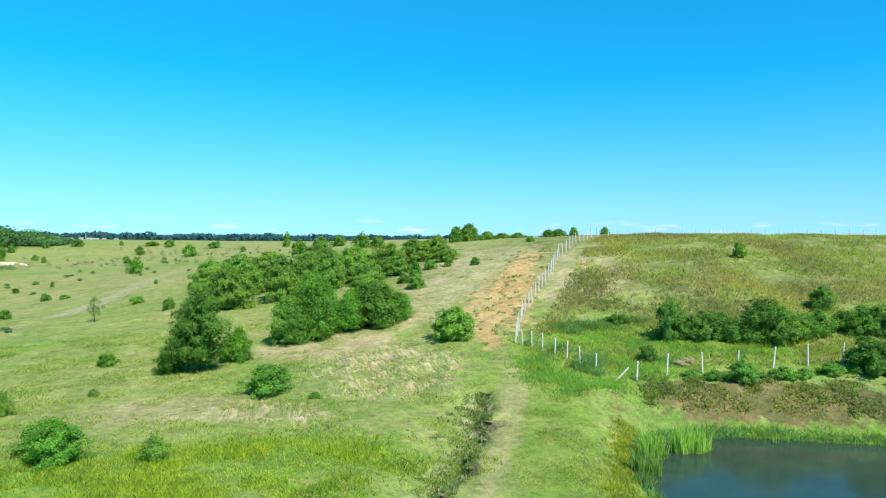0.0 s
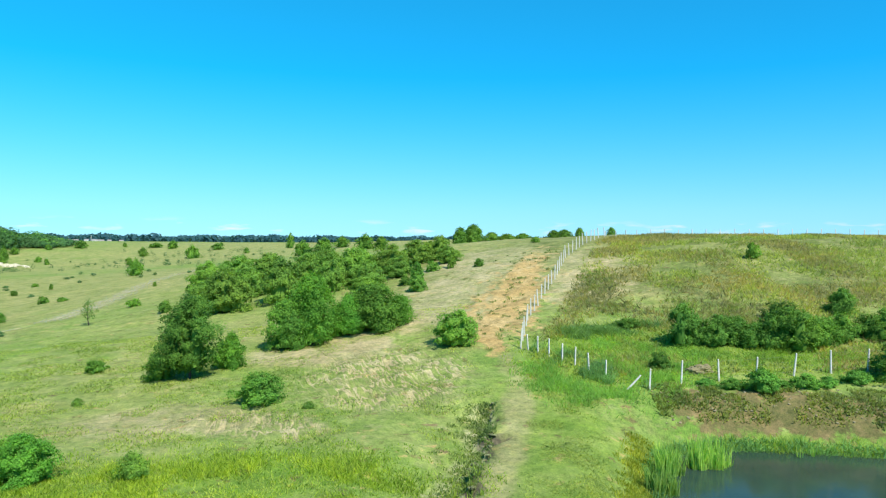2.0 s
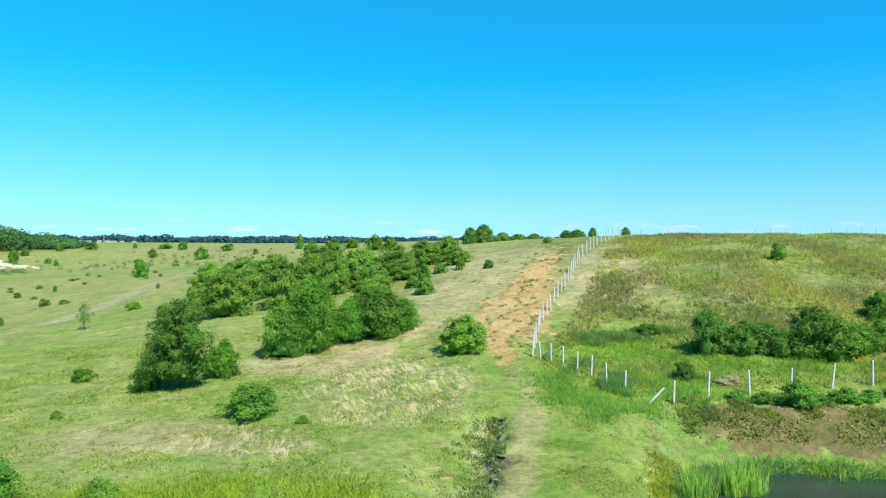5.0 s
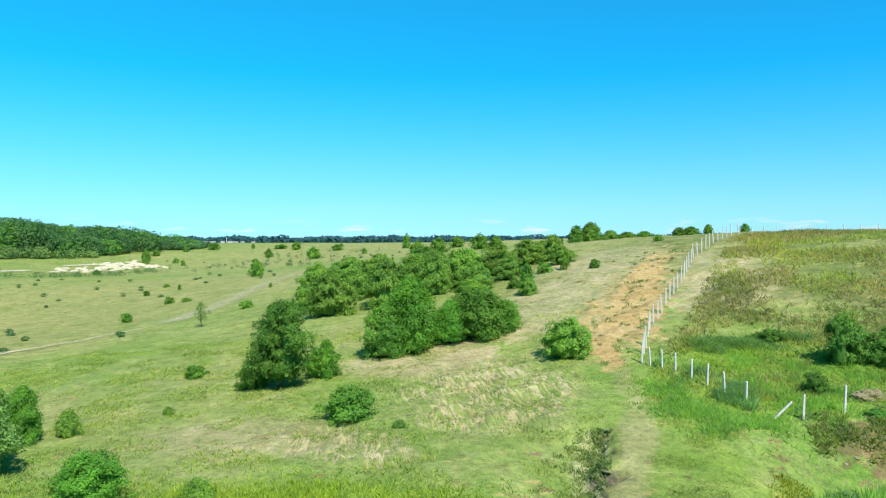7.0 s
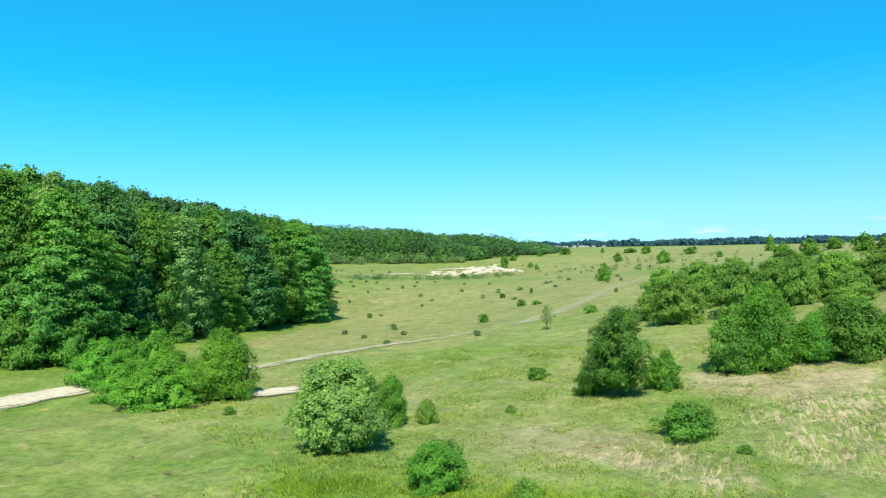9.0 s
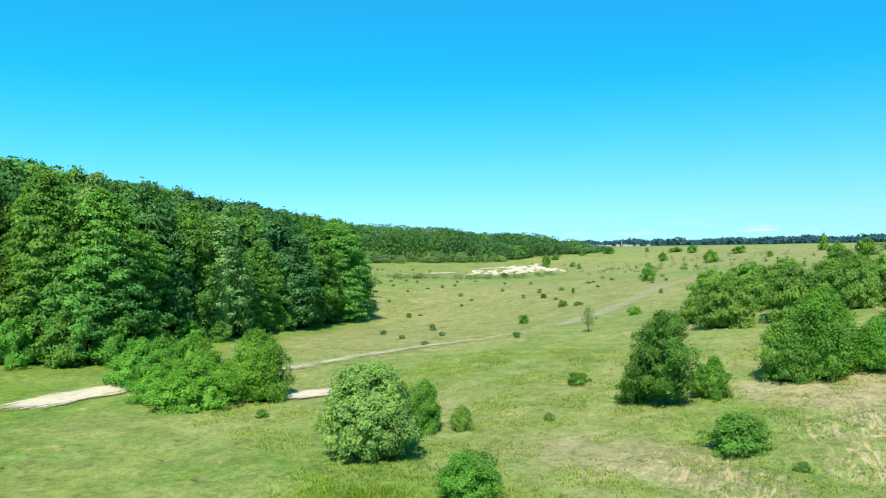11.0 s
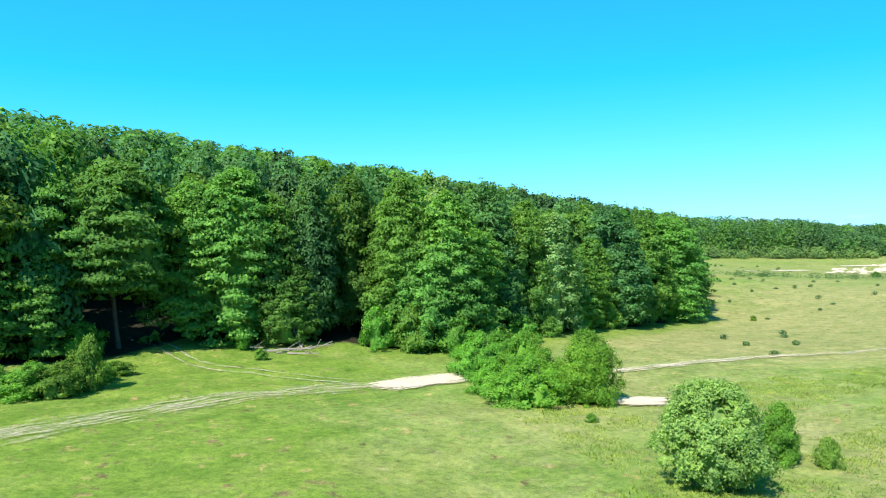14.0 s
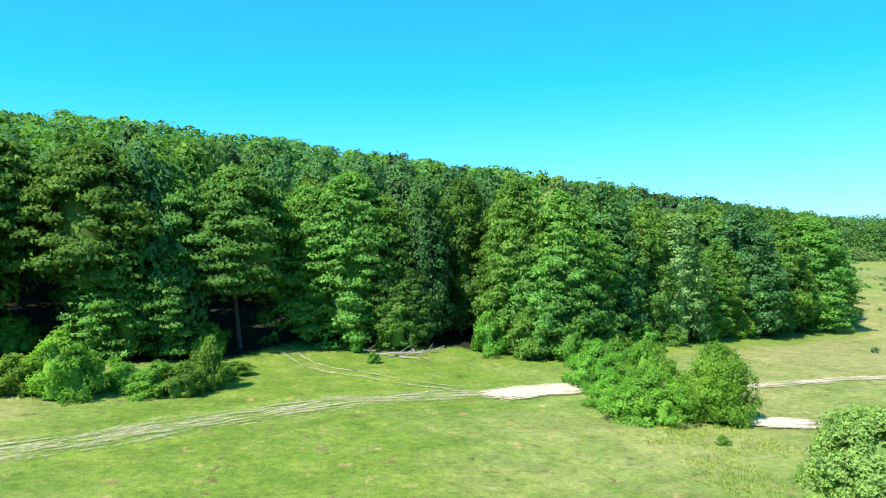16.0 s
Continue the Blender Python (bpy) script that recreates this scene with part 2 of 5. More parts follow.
EARTH, n, l, p = material("olive_earth")
geo = n.new("ShaderNodeNewGeometry").outputs["Position"]
f = noise_node(n, l, 5.0, 6, 0.7, geo)
l.new(ramp(n, l, f, [(0.35, (0.06, 0.065, 0.03)), (0.55, (0.15, 0.165, 0.07)), (0.7, (0.25, 0.265, 0.12))]), p.inputs["Base Color"])
p.inputs["Roughness"].default_value = 0.95
bumped(n, l, p, f, 0.8, 0.08)

DEADWOOD, n, l, p = material("bleached_wood")
tc = n.new("ShaderNodeTexCoord").outputs["Object"]
f = noise_node(n, l, 5.0, 6, 0.7, tc)
l.new(ramp(n, l, f, [(0.3, (0.17, 0.15, 0.12)), (0.7, (0.36, 0.33, 0.28))]), p.inputs["Base Color"])
p.inputs["Roughness"].default_value = 0.9
bumped(n, l, p, f, 0.5, 0.02)

PLASTER, n, l, p = material("pale_plaster")
f = noise_node(n, l, 0.6, 4)
l.new(ramp(n, l, f, [(0.3, (0.62, 0.62, 0.6)), (0.7, (0.8, 0.79, 0.76))]), p.inputs["Base Color"])
ROOF, n, l, p = material("grey_roof")
f = noise_node(n, l, 0.8, 4)
l.new(ramp(n, l, f, [(0.3, (0.24, 0.22, 0.21)), (0.7, (0.36, 0.32, 0.3))]), p.inputs["Base Color"])
GLASS_FAR, n, l, p = material("window_glass")
p.inputs["Base Color"].default_value, p.inputs["Roughness"].default_value = (0.05, 0.07, 0.09, 1), 0.1

GROUND, n, l, p = material("grassland")
geo = n.new("ShaderNodeNewGeometry").outputs["Position"]


def mask(name, scale=0.5, ragged=0.9, edge=0.5, sharp=3.0):
    """A ground mask stored on the mesh, its edge broken up by noise."""
    a = n.new("ShaderNodeAttribute")
    a.attribute_name = name
    r = arith(n, l, "MULTIPLY", arith(n, l, "SUBTRACT", noise_node(n, l, scale, 6, 0.7, geo), 0.5), 2 * ragged)
    v = arith(n, l, "SUBTRACT", arith(n, l, "ADD", a.outputs["Fac"], r), edge)
    return arith(n, l, "MULTIPLY_ADD", v, sharp, True)


big, mid, fine = noise_node(n, l, 0.035, 5, 0.6, geo), noise_node(n, l, 0.35, 6, 0.7, geo), noise_node(n, l, 7.0, 6, 0.75, geo)
green = ramp(n, l, mid, [(0.25, (0.094, 0.180, 0.031)), (0.5, (0.148, 0.238, 0.048)), (0.75, (0.218, 0.304, 0.075))])
straw = ramp(n, l, mid, [(0.25, (0.160, 0.198, 0.053)), (0.5, (0.242, 0.258, 0.092)), (0.75, (0.340, 0.332, 0.144))])
heath = ramp(n, l, mid, [(0.25, (0.076, 0.112, 0.029)), (0.5, (0.136, 0.162, 0.054)), (0.75, (0.204, 0.206, 0.085))])
lushc = ramp(n, l, mid, [(0.25, (0.084, 0.162, 0.021)), (0.5, (0.126, 0.216, 0.030)), (0.75, (0.192, 0.264, 0.048))])
sandc = ramp(n, l, mid, [(0.25, (0.268, 0.224, 0.114)), (0.5, (0.370, 0.314, 0.172)), (0.75, (0.480, 0.424, 0.262))])
clayc = ramp(n, l, mid, [(0.25, (0.250, 0.170, 0.066)), (0.5, (0.385, 0.278, 0.120)), (0.75, (0.480, 0.375, 0.195))])
bankc = ramp(n, l, mid, [(0.3, (0.045, 0.064, 0.018)), (0.45, (0.115, 0.112, 0.042)), (0.58, (0.190, 0.148, 0.068)), (0.72, (0.300, 0.244, 0.130))])
patch = noise_node(n, l, 0.11, 5, 0.65, geo)
col = blend(n, l, arith(n, l, "MULTIPLY", arith(n, l, "SUBTRACT", big, 0.43), 4.0, True), green, straw)
col = blend(n, l, arith(n, l, "MULTIPLY", arith(n, l, "SUBTRACT", patch, 0.56), 6.0, True), col, lushc)
wisp = n.new("ShaderNodeTexNoise")
wisp.inputs["Scale"].default_value, wisp.inputs["Detail"].default_value, wisp.inputs["Roughness"].default_value, wisp.inputs["Distortion"].default_value = 0.24, 4.0, 0.6, 1.6
l.new(geo, wisp.inputs["Vector"])
col = blend(n, l, arith(n, l, "MULTIPLY", arith(n, l, "SUBTRACT", wisp.outputs["Fac"], 0.5), 2.6, True), col, (0.262, 0.308, 0.104))
col = blend(n, l, mask("dry", 0.12, 0.7, 0.5, 2.0), col, straw)
heath = blend(n, l, arith(n, l, "MULTIPLY", arith(n, l, "SUBTRACT", noise_node(n, l, 0.16, 6, 0.7, geo), 0.46), 5.0, True), heath, straw)
col = blend(n, l, mask("heath", 0.4, 1.2, 0.3, 2.0), col, heath)
col = blend(n, l, mask("hay", 0.5, 1.2, 0.42, 2.0), col, ramp(n, l, mid, [(0.25, (0.200, 0.198, 0.088)), (0.5, (0.305, 0.280, 0.148)), (0.75, (0.420, 0.375, 0.225))]))
col = blend(n, l, mask("lush", 0.15, 0.6, 0.5, 2.0), col, lushc)
drift = n.new("ShaderNodeTexNoise")
drift.inputs["Scale"].default_value, drift.inputs["Detail"].default_value, drift.inputs["Roughness"].default_value, drift.inputs["Distortion"].default_value = 0.09, 5.0, 0.6, 0.8
l.new(geo, drift.inputs["Vector"])
col = blend(n, l, 1.0, col, ramp(n, l, drift.outputs["Fac"], [(0.34, (0.84, 0.91, 0.8)), (0.5, (1.0, 1.0, 1.0)), (0.66, (1.18, 1.09, 1.12))]), "MULTIPLY")
tuft = noise_node(n, l, 0.55, 5, 0.65, geo)
col = blend(n, l, arith(n, l, "MULTIPLY", arith(n, l, "SUBTRACT", tuft, 0.5), 3.0, True), col, (0.16, 0.24, 0.045))
rows = n.new("ShaderNodeAttribute")
rows.attribute_name = "mow"
col = blend(n, l, 1.0, col, ramp(n, l, rows.outputs["Fac"], [(0.15, (0.72, 0.78, 0.7)), (0.5, (1.0, 1.0, 1.0)), (0.85, (1.28, 1.24, 1.2))]), "MULTIPLY")
flow = n.new("ShaderNodeAttribute")
flow.attribute_name = "flow"
sandy = n.new("ShaderNodeAttribute")
sandy.attribute_name = "sand"
worn = n.new("ShaderNodeAttribute")
worn.attribute_name = "worn"
walked = n.new("ShaderNodeTexNoise")
walked.inputs["Scale"].default_value, walked.inputs["Detail"].default_value, walked.inputs["Roughness"].default_value, walked.inputs["Distortion"].default_value = 1.05, 2.5, 0.55, 0.2
l.new(flow.outputs["Vector"], walked.inputs["Vector"])
off = arith(n, l, "ABSOLUTE", arith(n, l, "SUBTRACT", walked.outputs["Fac"], 0.5), 0.0)
tread = arith(n, l, "MULTIPLY", arith(n, l, "SUBTRACT", 1.15, arith(n, l, "MULTIPLY", off, 15.0), True), worn.outputs["Fac"])   # narrow sheep tracks between the hummocks
spots = arith(n, l, "MULTIPLY", arith(n, l, "SUBTRACT", noise_node(n, l, 0.9, 6, 0.72, geo), 0.5), 2.2)
holds = arith(n, l, "MULTIPLY", arith(n, l, "SUBTRACT", noise_node(n, l, 0.28, 4, 0.6, geo), 0.3), 5.0, True)
some = arith(n, l, "MULTIPLY", arith(n, l, "MULTIPLY", arith(n, l, "ADD", sandy.outputs["Fac"], arith(n, l, "MULTIPLY", spots, 0.6)), 1.5, True), holds)
bare = arith(n, l, "MULTIPLY", arith(n, l, "ADD", arith(n, l, "MULTIPLY", tread, 1.6), arith(n, l, "SUBTRACT", arith(n, l, "MULTIPLY", spots, 0.7), 0.22)), some, True)
hump = arith(n, l, "MULTIPLY", arith(n, l, "MINIMUM", arith(n, l, "MULTIPLY", off, 9.0), 1.0), worn.outputs["Fac"])
col = blend(n, l, arith(n, l, "MULTIPLY", sandy.outputs["Fac"], 0.55), col, ramp(n, l, mid, [(0.25, (0.15, 0.16, 0.055)), (0.75, (0.27, 0.265, 0.11))]))
trod = arith(n, l, "ADD", arith(n, l, "MULTIPLY", arith(n, l, "SUBTRACT", sandy.outputs["Fac"], worn.outputs["Fac"]), 1.3), arith(n, l, "SUBTRACT", arith(n, l, "MULTIPLY", spots, 0.8), 0.3), True)
col = blend(n, l, arith(n, l, "MULTIPLY", arith(n, l, "MAXIMUM", bare, arith(n, l, "MULTIPLY", trod, 0.6)), 0.9), col, sandc)
col = blend(n, l, mask("clay", 0.6, 1.6, 0.5, 2.6), col, clayc)
col = blend(n, l, mask("bank", 0.55, 1.9, 0.5, 3.5), col, bankc)
# bare earth of the scarp's face, darkened for the shade it lies in
col = blend(n, l, mask("scarp", 1.5, 0.6, 0.5, 3.0), col, ramp(n, l, mid, [(0.3, (0.06, 0.055, 0.035)), (0.7, (0.16, 0.14, 0.09))]))
col = blend(n, l, mask("weeds", 0.7, 0.8, 0.5, 2.0), col, ramp(n, l, mid, [(0.3, (0.24, 0.25, 0.12)), (0.7, (0.42, 0.4, 0.24))]))
# leaf litter under the trees, its colour sunk near black for their shade
col = blend(n, l, mask("shaded_litter", 0.4, 0.5, 0.5, 3.0), col, ramp(n, l, mid, [(0.3, (0.014, 0.015, 0.009)), (0.7, (0.032, 0.03, 0.018))]))
clump = noise_node(n, l, 1.7, 5, 0.7, geo)
col = blend(n, l, 0.8, col, ramp(n, l, clump, [(0.32, (0.55, 0.62, 0.54)), (0.5, (1.0, 1.0, 1.0)), (0.7, (1.4, 1.3, 1.15))]), "MULTIPLY")
grain = ramp(n, l, fine, [(0.3, (0.55, 0.6, 0.55)), (0.5, (1.0, 1.0, 1.0)), (0.72, (1.34, 1.28, 1.22))])
l.new(blend(n, l, 0.9, col, grain, "MULTIPLY"), p.inputs["Base Color"])
p.inputs["Roughness"].default_value, p.inputs["Specular IOR Level"].default_value = 0.95, 0.1
bumped(n, l, p, arith(n, l, "ADD", arith(n, l, "ADD", arith(n, l, "MULTIPLY", mid, 1.5), fine), arith(n, l, "MULTIPLY", hump, 2.2)), 0.35, 0.25)

# ---- the lie of the land ----
FINE_HILLS = (
    -0.9, -3.4, -0.7, 0.6, 0.6, 1.4,
    0.0, -3.1, -1.8, -0.4, -2.9, -2.5,
    -1.8, -1.4, -2.4, -2.7, -0.7, -2.0,
    -4.1, -4.3, -1.5, 0.4, 4.4, 1.4,
    -2.8, -1.6, 0.9, 0.7, 2.5, 1.3)   # swells 45 m apart
BROAD_HILLS = (
    13.8, 8.2, 0.7, -3.4, -1.7, -1.5,
    9.0, 21.8, 9.8, -9.9, -4.4, -1.0,
    4.7, 14.0, -5.5, -0.0, 4.0, 1.3,
    4.5, -6.0, -17.6, 9.0, 2.0, 0.6,
    4.4, 1.2, 6.1, 3.9, -4.3, 4.1,
    3.4, -1.2, -0.8, 1.0, 1.8, 9.5)   # swells 200 m apart
POND, POND_R, POND_Z = (31.0, 34.0), (20.5, 16.5), 1.3


def smooth(a, b, x):
    t = np.clip((np.asarray(x, float) - a) / (b - a), 0, 1)
    return t * t * (3 - 2 * t)


def pond_q(x, y):
    """1 on the pond's rounded-square shore, less inside."""
    u, v = (np.asarray(x, float) - POND[0]) / POND_R[0], (np.asarray(y, float) + 0.2 * (np.asarray(x, float) - 16) - POND[1]) / POND_R[1]
    return (u ** 4 + v ** 4) ** 0.25


def pond_rim(a, q):
    """A place at the angle a round the pond, q times as far out as the shore."""
    r = q / (math.cos(a) ** 4 + math.sin(a) ** 4) ** 0.25
    x = POND[0] + POND_R[0] * r * math.cos(a)
    return x, POND[1] + POND_R[1] * r * math.sin(a) - 0.2 * (x - 16)


def height(x, y):
    """The ground's height: rolling swells, the wooded heights, the far plain and the pond's basin."""
    x, y = np.asarray(x, float), np.asarray(y, float)
    z = np.full(np.broadcast(x, y).shape, 12.0)
    k = 0
    for b in (-25, 20, 65, 110, 155):
        for a in (-150, -105, -60, -15, 30, 75):
            z = z + FINE_HILLS[k] * np.exp(-((x - a) ** 2 + (y - b) ** 2) / (2 * 36.0 ** 2))
            k += 1
    k = 0
    for b in (-300, -100, 100, 300, 500, 700):
        for a in (-600, -400, -200, 0, 200, 400):
            z = z + BROAD_HILLS[k] * np.exp(-((x - a) ** 2 + (y - b) ** 2) / (2 * 160.0 ** 2))
            k += 1
    r = np.hypot(x, y)
    far = 14.3 + 3.5 * smooth(-60, 250, x) + 17 * smooth(-330, -600, x) * smooth(700, 300, y)
    k = smooth(430, 640, r)
    z = z * (1 - k) + far * k
    z = z + 6 * np.exp(-((x + 228) ** 2 + (y + 85) ** 2) / (2 * 62.0 ** 2))
    crest = 14.4 + 0.0125 * r + 0.75 * smooth(8, 30, x)   # the hill flattens into a plateau
    k = smooth(-70, -20, x) * smooth(60, 90, y)
    over = np.log1p(np.exp(np.clip((z - crest) * 1.6, -40, 40))) / 1.6
    z = z - k * over
    k = smooth(1.26, 0.88, pond_q(x, y))
    return z * (1 - k) + (POND_Z - 1.2) * k


def relief(x, y):
    """Small hummocks, the scarp along the dam and the rills in the sand, with the masks that go with them."""
    x, y = np.asarray(x, float), np.asarray(y, float)
    z = ((rough(x, y, 2.3, 3) - 0.5) * 0.16 + (rough(x, y, 0.9, 4) - 0.5) * 0.08 + (rough(x, y, 9, 5) - 0.5) * 0.35) * (1 - smooth(250, 500, np.hypot(x, y)))
    off = x - np.interp(y, [p[1] for p in SCARP], [p[0] for p in SCARP]) + (rough(x, y, 1.7, 7) - 0.5) * 2.2 + (rough(x, y, 0.7, 17) - 0.5) * 0.6
    along = smooth(20, 26, y) * smooth(54, 51, y)
    z = z - along * 1.0 * (1 - smooth(-0.25, 0.25, off)) * smooth(-7.0, -0.8, off)
    # strip along the face that gets the painted shade
    scarp = along * np.exp(-((off + 0.15) / 0.45) ** 2)
    weeds = 0.75 * along * smooth(-3.4, -0.6, off) * smooth(0.1, -0.3, off)
    return z, scarp, weeds


def surface(x, y):
    return height(x, y) + relief(x, y)[0]


def lie(x, y):
    return float(surface(x, y))


TABLES = {}


def rough(x, y, size, seed):
    """Soft value noise, 0 to 1."""
    if seed not in TABLES:
        TABLES[seed] = np.random.RandomState(seed).rand(256, 256)
    table = TABLES[seed]
    u, v = np.asarray(x) / size, np.asarray(y) / size
    i, j = np.floor(u).astype(int), np.floor(v).astype(int)
    fu, fv = u - i, v - j
    fu, fv = fu * fu * (3 - 2 * fu), fv * fv * (3 - 2 * fv)
    at = lambda a, b: table[a % 256, b % 256]
    return (at(i, j) * (1 - fu) + at(i + 1, j) * fu) * (1 - fv) + (at(i, j + 1) * (1 - fu) + at(i + 1, j + 1) * fu) * fv


def near_line(x, y, line):
    """Distance to a polyline."""
    d = np.full(np.shape(x), 1e9)
    for (ax, ay), (bx, by) in zip(line, line[1:]):
        ux, uy = bx - ax, by - ay
        t = np.clip(((x - ax) * ux + (y - ay) * uy) / (ux * ux + uy * uy), 0, 1)
        d = np.minimum(d, np.hypot(x - ax - t * ux, y - ay - t * uy))
    return d


# the wood's edge: x against y
EDGE_Y = (-90, -40, -26, -19, -10, 2, 9, 14, 28, 34, 45, 64, 86, 116, 140)
EDGE_X = (-56, -60, -68, -79, -83, -90, -101, -98, -97, -93, -92, -104, -118, -137, -158)
CART_TRACK = [(-42, -22), (-48.6, -8.4), (-53.4, -1.6), (-59.8, 4.8), (-66.6, 13.5), (-69.9, 22.1), (-72.2, 29.4)]
HILL_PATH = [(1.8, 63.0), (0.7, 72.0), (2.6, 83.0), (5.0, 93.0), (7.6, 105.0), (9.9, 114.0)]
DAM_PATH = [(-0.6, 20.0), (0.4, 34.0), (1.4, 41.7), (2.5, 49.5), (2.8, 57.9), (2.1, 64.4)]
SCARP = [(-3.3, 20.0), (-1.2, 33.7), (-0.7, 36.9), (0.1, 40.6), (0.7, 44.9), (1.0, 52.2), (1.5, 58.0)]


def ellipse(x, y, cx, cy, rx, ry, turn=0.0):
    c, s = math.cos(turn), math.sin(turn)
    u, v = (x - cx) * c + (y - cy) * s, (y - cy) * c - (x - cx) * s
    return np.hypot(u / rx, v / ry)


def build_ground():
    def steps(lo, hi, fine, reach, count):
        core = np.arange(lo, hi + fine, fine)
        k = np.linspace(0, 1, count + 1)[1:]
        grow = fine * count * k + (reach - fine * count) * k ** 3.6
        return np.concatenate([(lo - grow)[::-1], core, hi + grow])

    gx, gy = steps(-80, 40, 0.58, 4300, 74), steps(-14, 112, 0.58, 4300, 74)
    x, y = np.meshgrid(gx, gy)
    r = np.hypot(x, y)
    z = height(x, y)
    bumps, scarp, weeds = relief(x, y)
    z += bumps
    z += (rough(x, y, 140, 6) - 0.5) * 3.0 * smooth(600, 1200, r)
    sand = np.maximum(smooth(1.5, 0.5, ellipse(x, y, -8.2, 60.5, 7.5, 8.5, 0.3)), smooth(1.5, 0.4, ellipse(x, y, -15.5, 48.8, 6.8, 3.4, -0.45)))
    rills = np.abs(np.sin((x * 0.9 + y * 0.4) * 1.9 + rough(x, y, 4.0, 8) * 6))
    z -= sand * 0.3 * (1 - rills) ** 2 - sand * ((rough(x, y, 1.3, 63) - 0.5) * 0.55 + (rough(x, y, 0.8, 66) - 0.5) * 0.2)
    worn = sand * 1.0
    d = near_line(x, y, HILL_PATH)
    girth = 0.42 + 0.58 * smooth(66, 84, y)
    clay = np.maximum(smooth(3.6, 1.2, d / girth) * smooth(62, 69, y) * smooth(122, 90, y), 0.72 * smooth(7, 2, d) * smooth(66, 74, y) * smooth(110, 84, y))
    z += clay * ((rough(x, y, 1.1, 61) - 0.5) * 0.5 + (rough(x, y, 2.6, 62) - 0.5) * 0.5)
    path = 0.74 * smooth(1.5, 0.4, near_line(x, y, DAM_PATH) + (rough(x, y, 3, 9) - 0.5))
    sand = np.maximum(np.maximum(sand * (0.62 + 0.25 * rills), path), 0.45 * smooth(1.6, 0.5, ellipse(x, y, -24.0, 47.0, 9.0, 7.0)))
    q = pond_q(x, y)
    bank = 0.95 * smooth(1.36, 1.22, q) * smooth(1.04, 1.12, q) * smooth(43, 48, y) * smooth(11.5, 16, x)
    lush = 0.9 * smooth(1.3, 1.0, q) * smooth(46, 40, y) * smooth(16, 10, x)
    lush = np.maximum(lush, 0.6 * smooth(1.12, 1.06, q) * smooth(0.9, 0.97, q))
    lush = np.maximum(lush, 0.75 * smooth(1.4, 0.5, ellipse(x, y, -18, 37, 15, 6, 0.2)))
    lush = np.maximum(lush, 0.85 * smooth(1.4, 0.5, ellipse(x, y, 13, 62, 9, 9, -0.2)))
    lush = np.maximum(lush, 0.6 * smooth(1.5, 0.5, ellipse(x, y, 26, 60, 14, 5)))
    lush = np.maximum(lush, 0.9 * smooth(1.5, 0.4, ellipse(x, y, -78, 12, 20, 24)))
    lush = np.maximum(lush, 0.8 * smooth(1.6, 0.4, ellipse(x, y, -50, 8, 30, 16, 0.3)))
    lush = np.maximum(lush, 0.55 * smooth(1.5, 0.5, ellipse(x, y, 5.2, 44, 4.0, 18, -0.06)))
    dry = 0.75 * smooth(9.5, 13.0, z) * smooth(-40, -10, x) * smooth(60, 76, y)
    dry = np.maximum(dry, 0.9 * smooth(1.5, 0.4, ellipse(x, y, -14, 84, 16, 12)))
    dry = np.maximum(dry, 0.85 * smooth(1.5, 0.4, ellipse(x, y, -17, 69, 9, 5)))
    dry = np.maximum(dry, 0.8 * smooth(250, 400, r) * smooth(-420, -150, x))
    dry = np.maximum(dry, 0.85 * smooth(1.5, 0.4, ellipse(x, y, -110, 170, 70, 80)))
    dry = np.maximum(dry, 0.5 * smooth(1.6, 0.4, ellipse(x, y, -42, 56, 22, 14, 0.3)))
    dry = np.maximum(dry, 0.62 * smooth(1.5, 0.4, ellipse(x, y, -24, 50, 9, 5)))
    dry = np.maximum(dry, 0.8 * smooth(1.5, 0.4, ellipse(x, y, -95, 92, 34, 34)))
    heath = 0.55 * smooth(7.5, 10.0, z) * smooth(0, 12, x) * smooth(60, 72, y) * smooth(260, 150, r)
    heath = np.maximum(heath, 0.4 * smooth(1.4, 0.5, ellipse(x, y, -3, 96, 12, 26)))
    hay = np.maximum(0.95 * smooth(1.4, 0.5, ellipse(x, y, -16, 70, 8, 4.5)), 0.8 * smooth(1.4, 0.4, ellipse(x, y, -13, 82, 13, 8)))
    hay = np.maximum(hay, 0.75 * smooth(13, 4, np.abs(x + 3 - 0.1 * (y - 80))) * smooth(72, 82, y) * smooth(125, 112, y))
    hay = np.maximum(hay, 0.6 * smooth(1.4, 0.4, ellipse(x, y, 13, 92, 7, 16, -0.2)))
    hay = np.maximum(hay, 0.55 * smooth(1.4, 0.4, ellipse(x, y, -21, 50, 8, 5)))
    gone = near_line(x, y, CART_TRACK)
    rows = np.where(gone < 40, rough(gone * 22, x * 0.6 + y * 0.8 + 500, 22.0, 51) * 0.6 + rough(gone * 9, x * 0.6 + y * 0.8 + 500, 20.0, 52) * 0.4, 0.5)
    mow = 0.5 + (rows - 0.5) * smooth(24, 6, gone) * smooth(-100, -86, x) * 0.55
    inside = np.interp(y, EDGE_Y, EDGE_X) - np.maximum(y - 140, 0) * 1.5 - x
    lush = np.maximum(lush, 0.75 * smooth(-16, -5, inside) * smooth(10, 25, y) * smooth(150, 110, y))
    # litter with painted shade, wherever the trees stand
    shaded_litter = smooth(-3, 3, inside) * smooth(260, 200, y)
    ny, nx = x.shape
    mesh = bpy.data.meshes.new("ground")
    idx = np.arange(nx * ny).reshape(ny, nx)
    quads = np.stack([idx[:-1, :-1], idx[:-1, 1:], idx[1:, 1:], idx[1:, :-1]], -1).reshape(-1, 4)
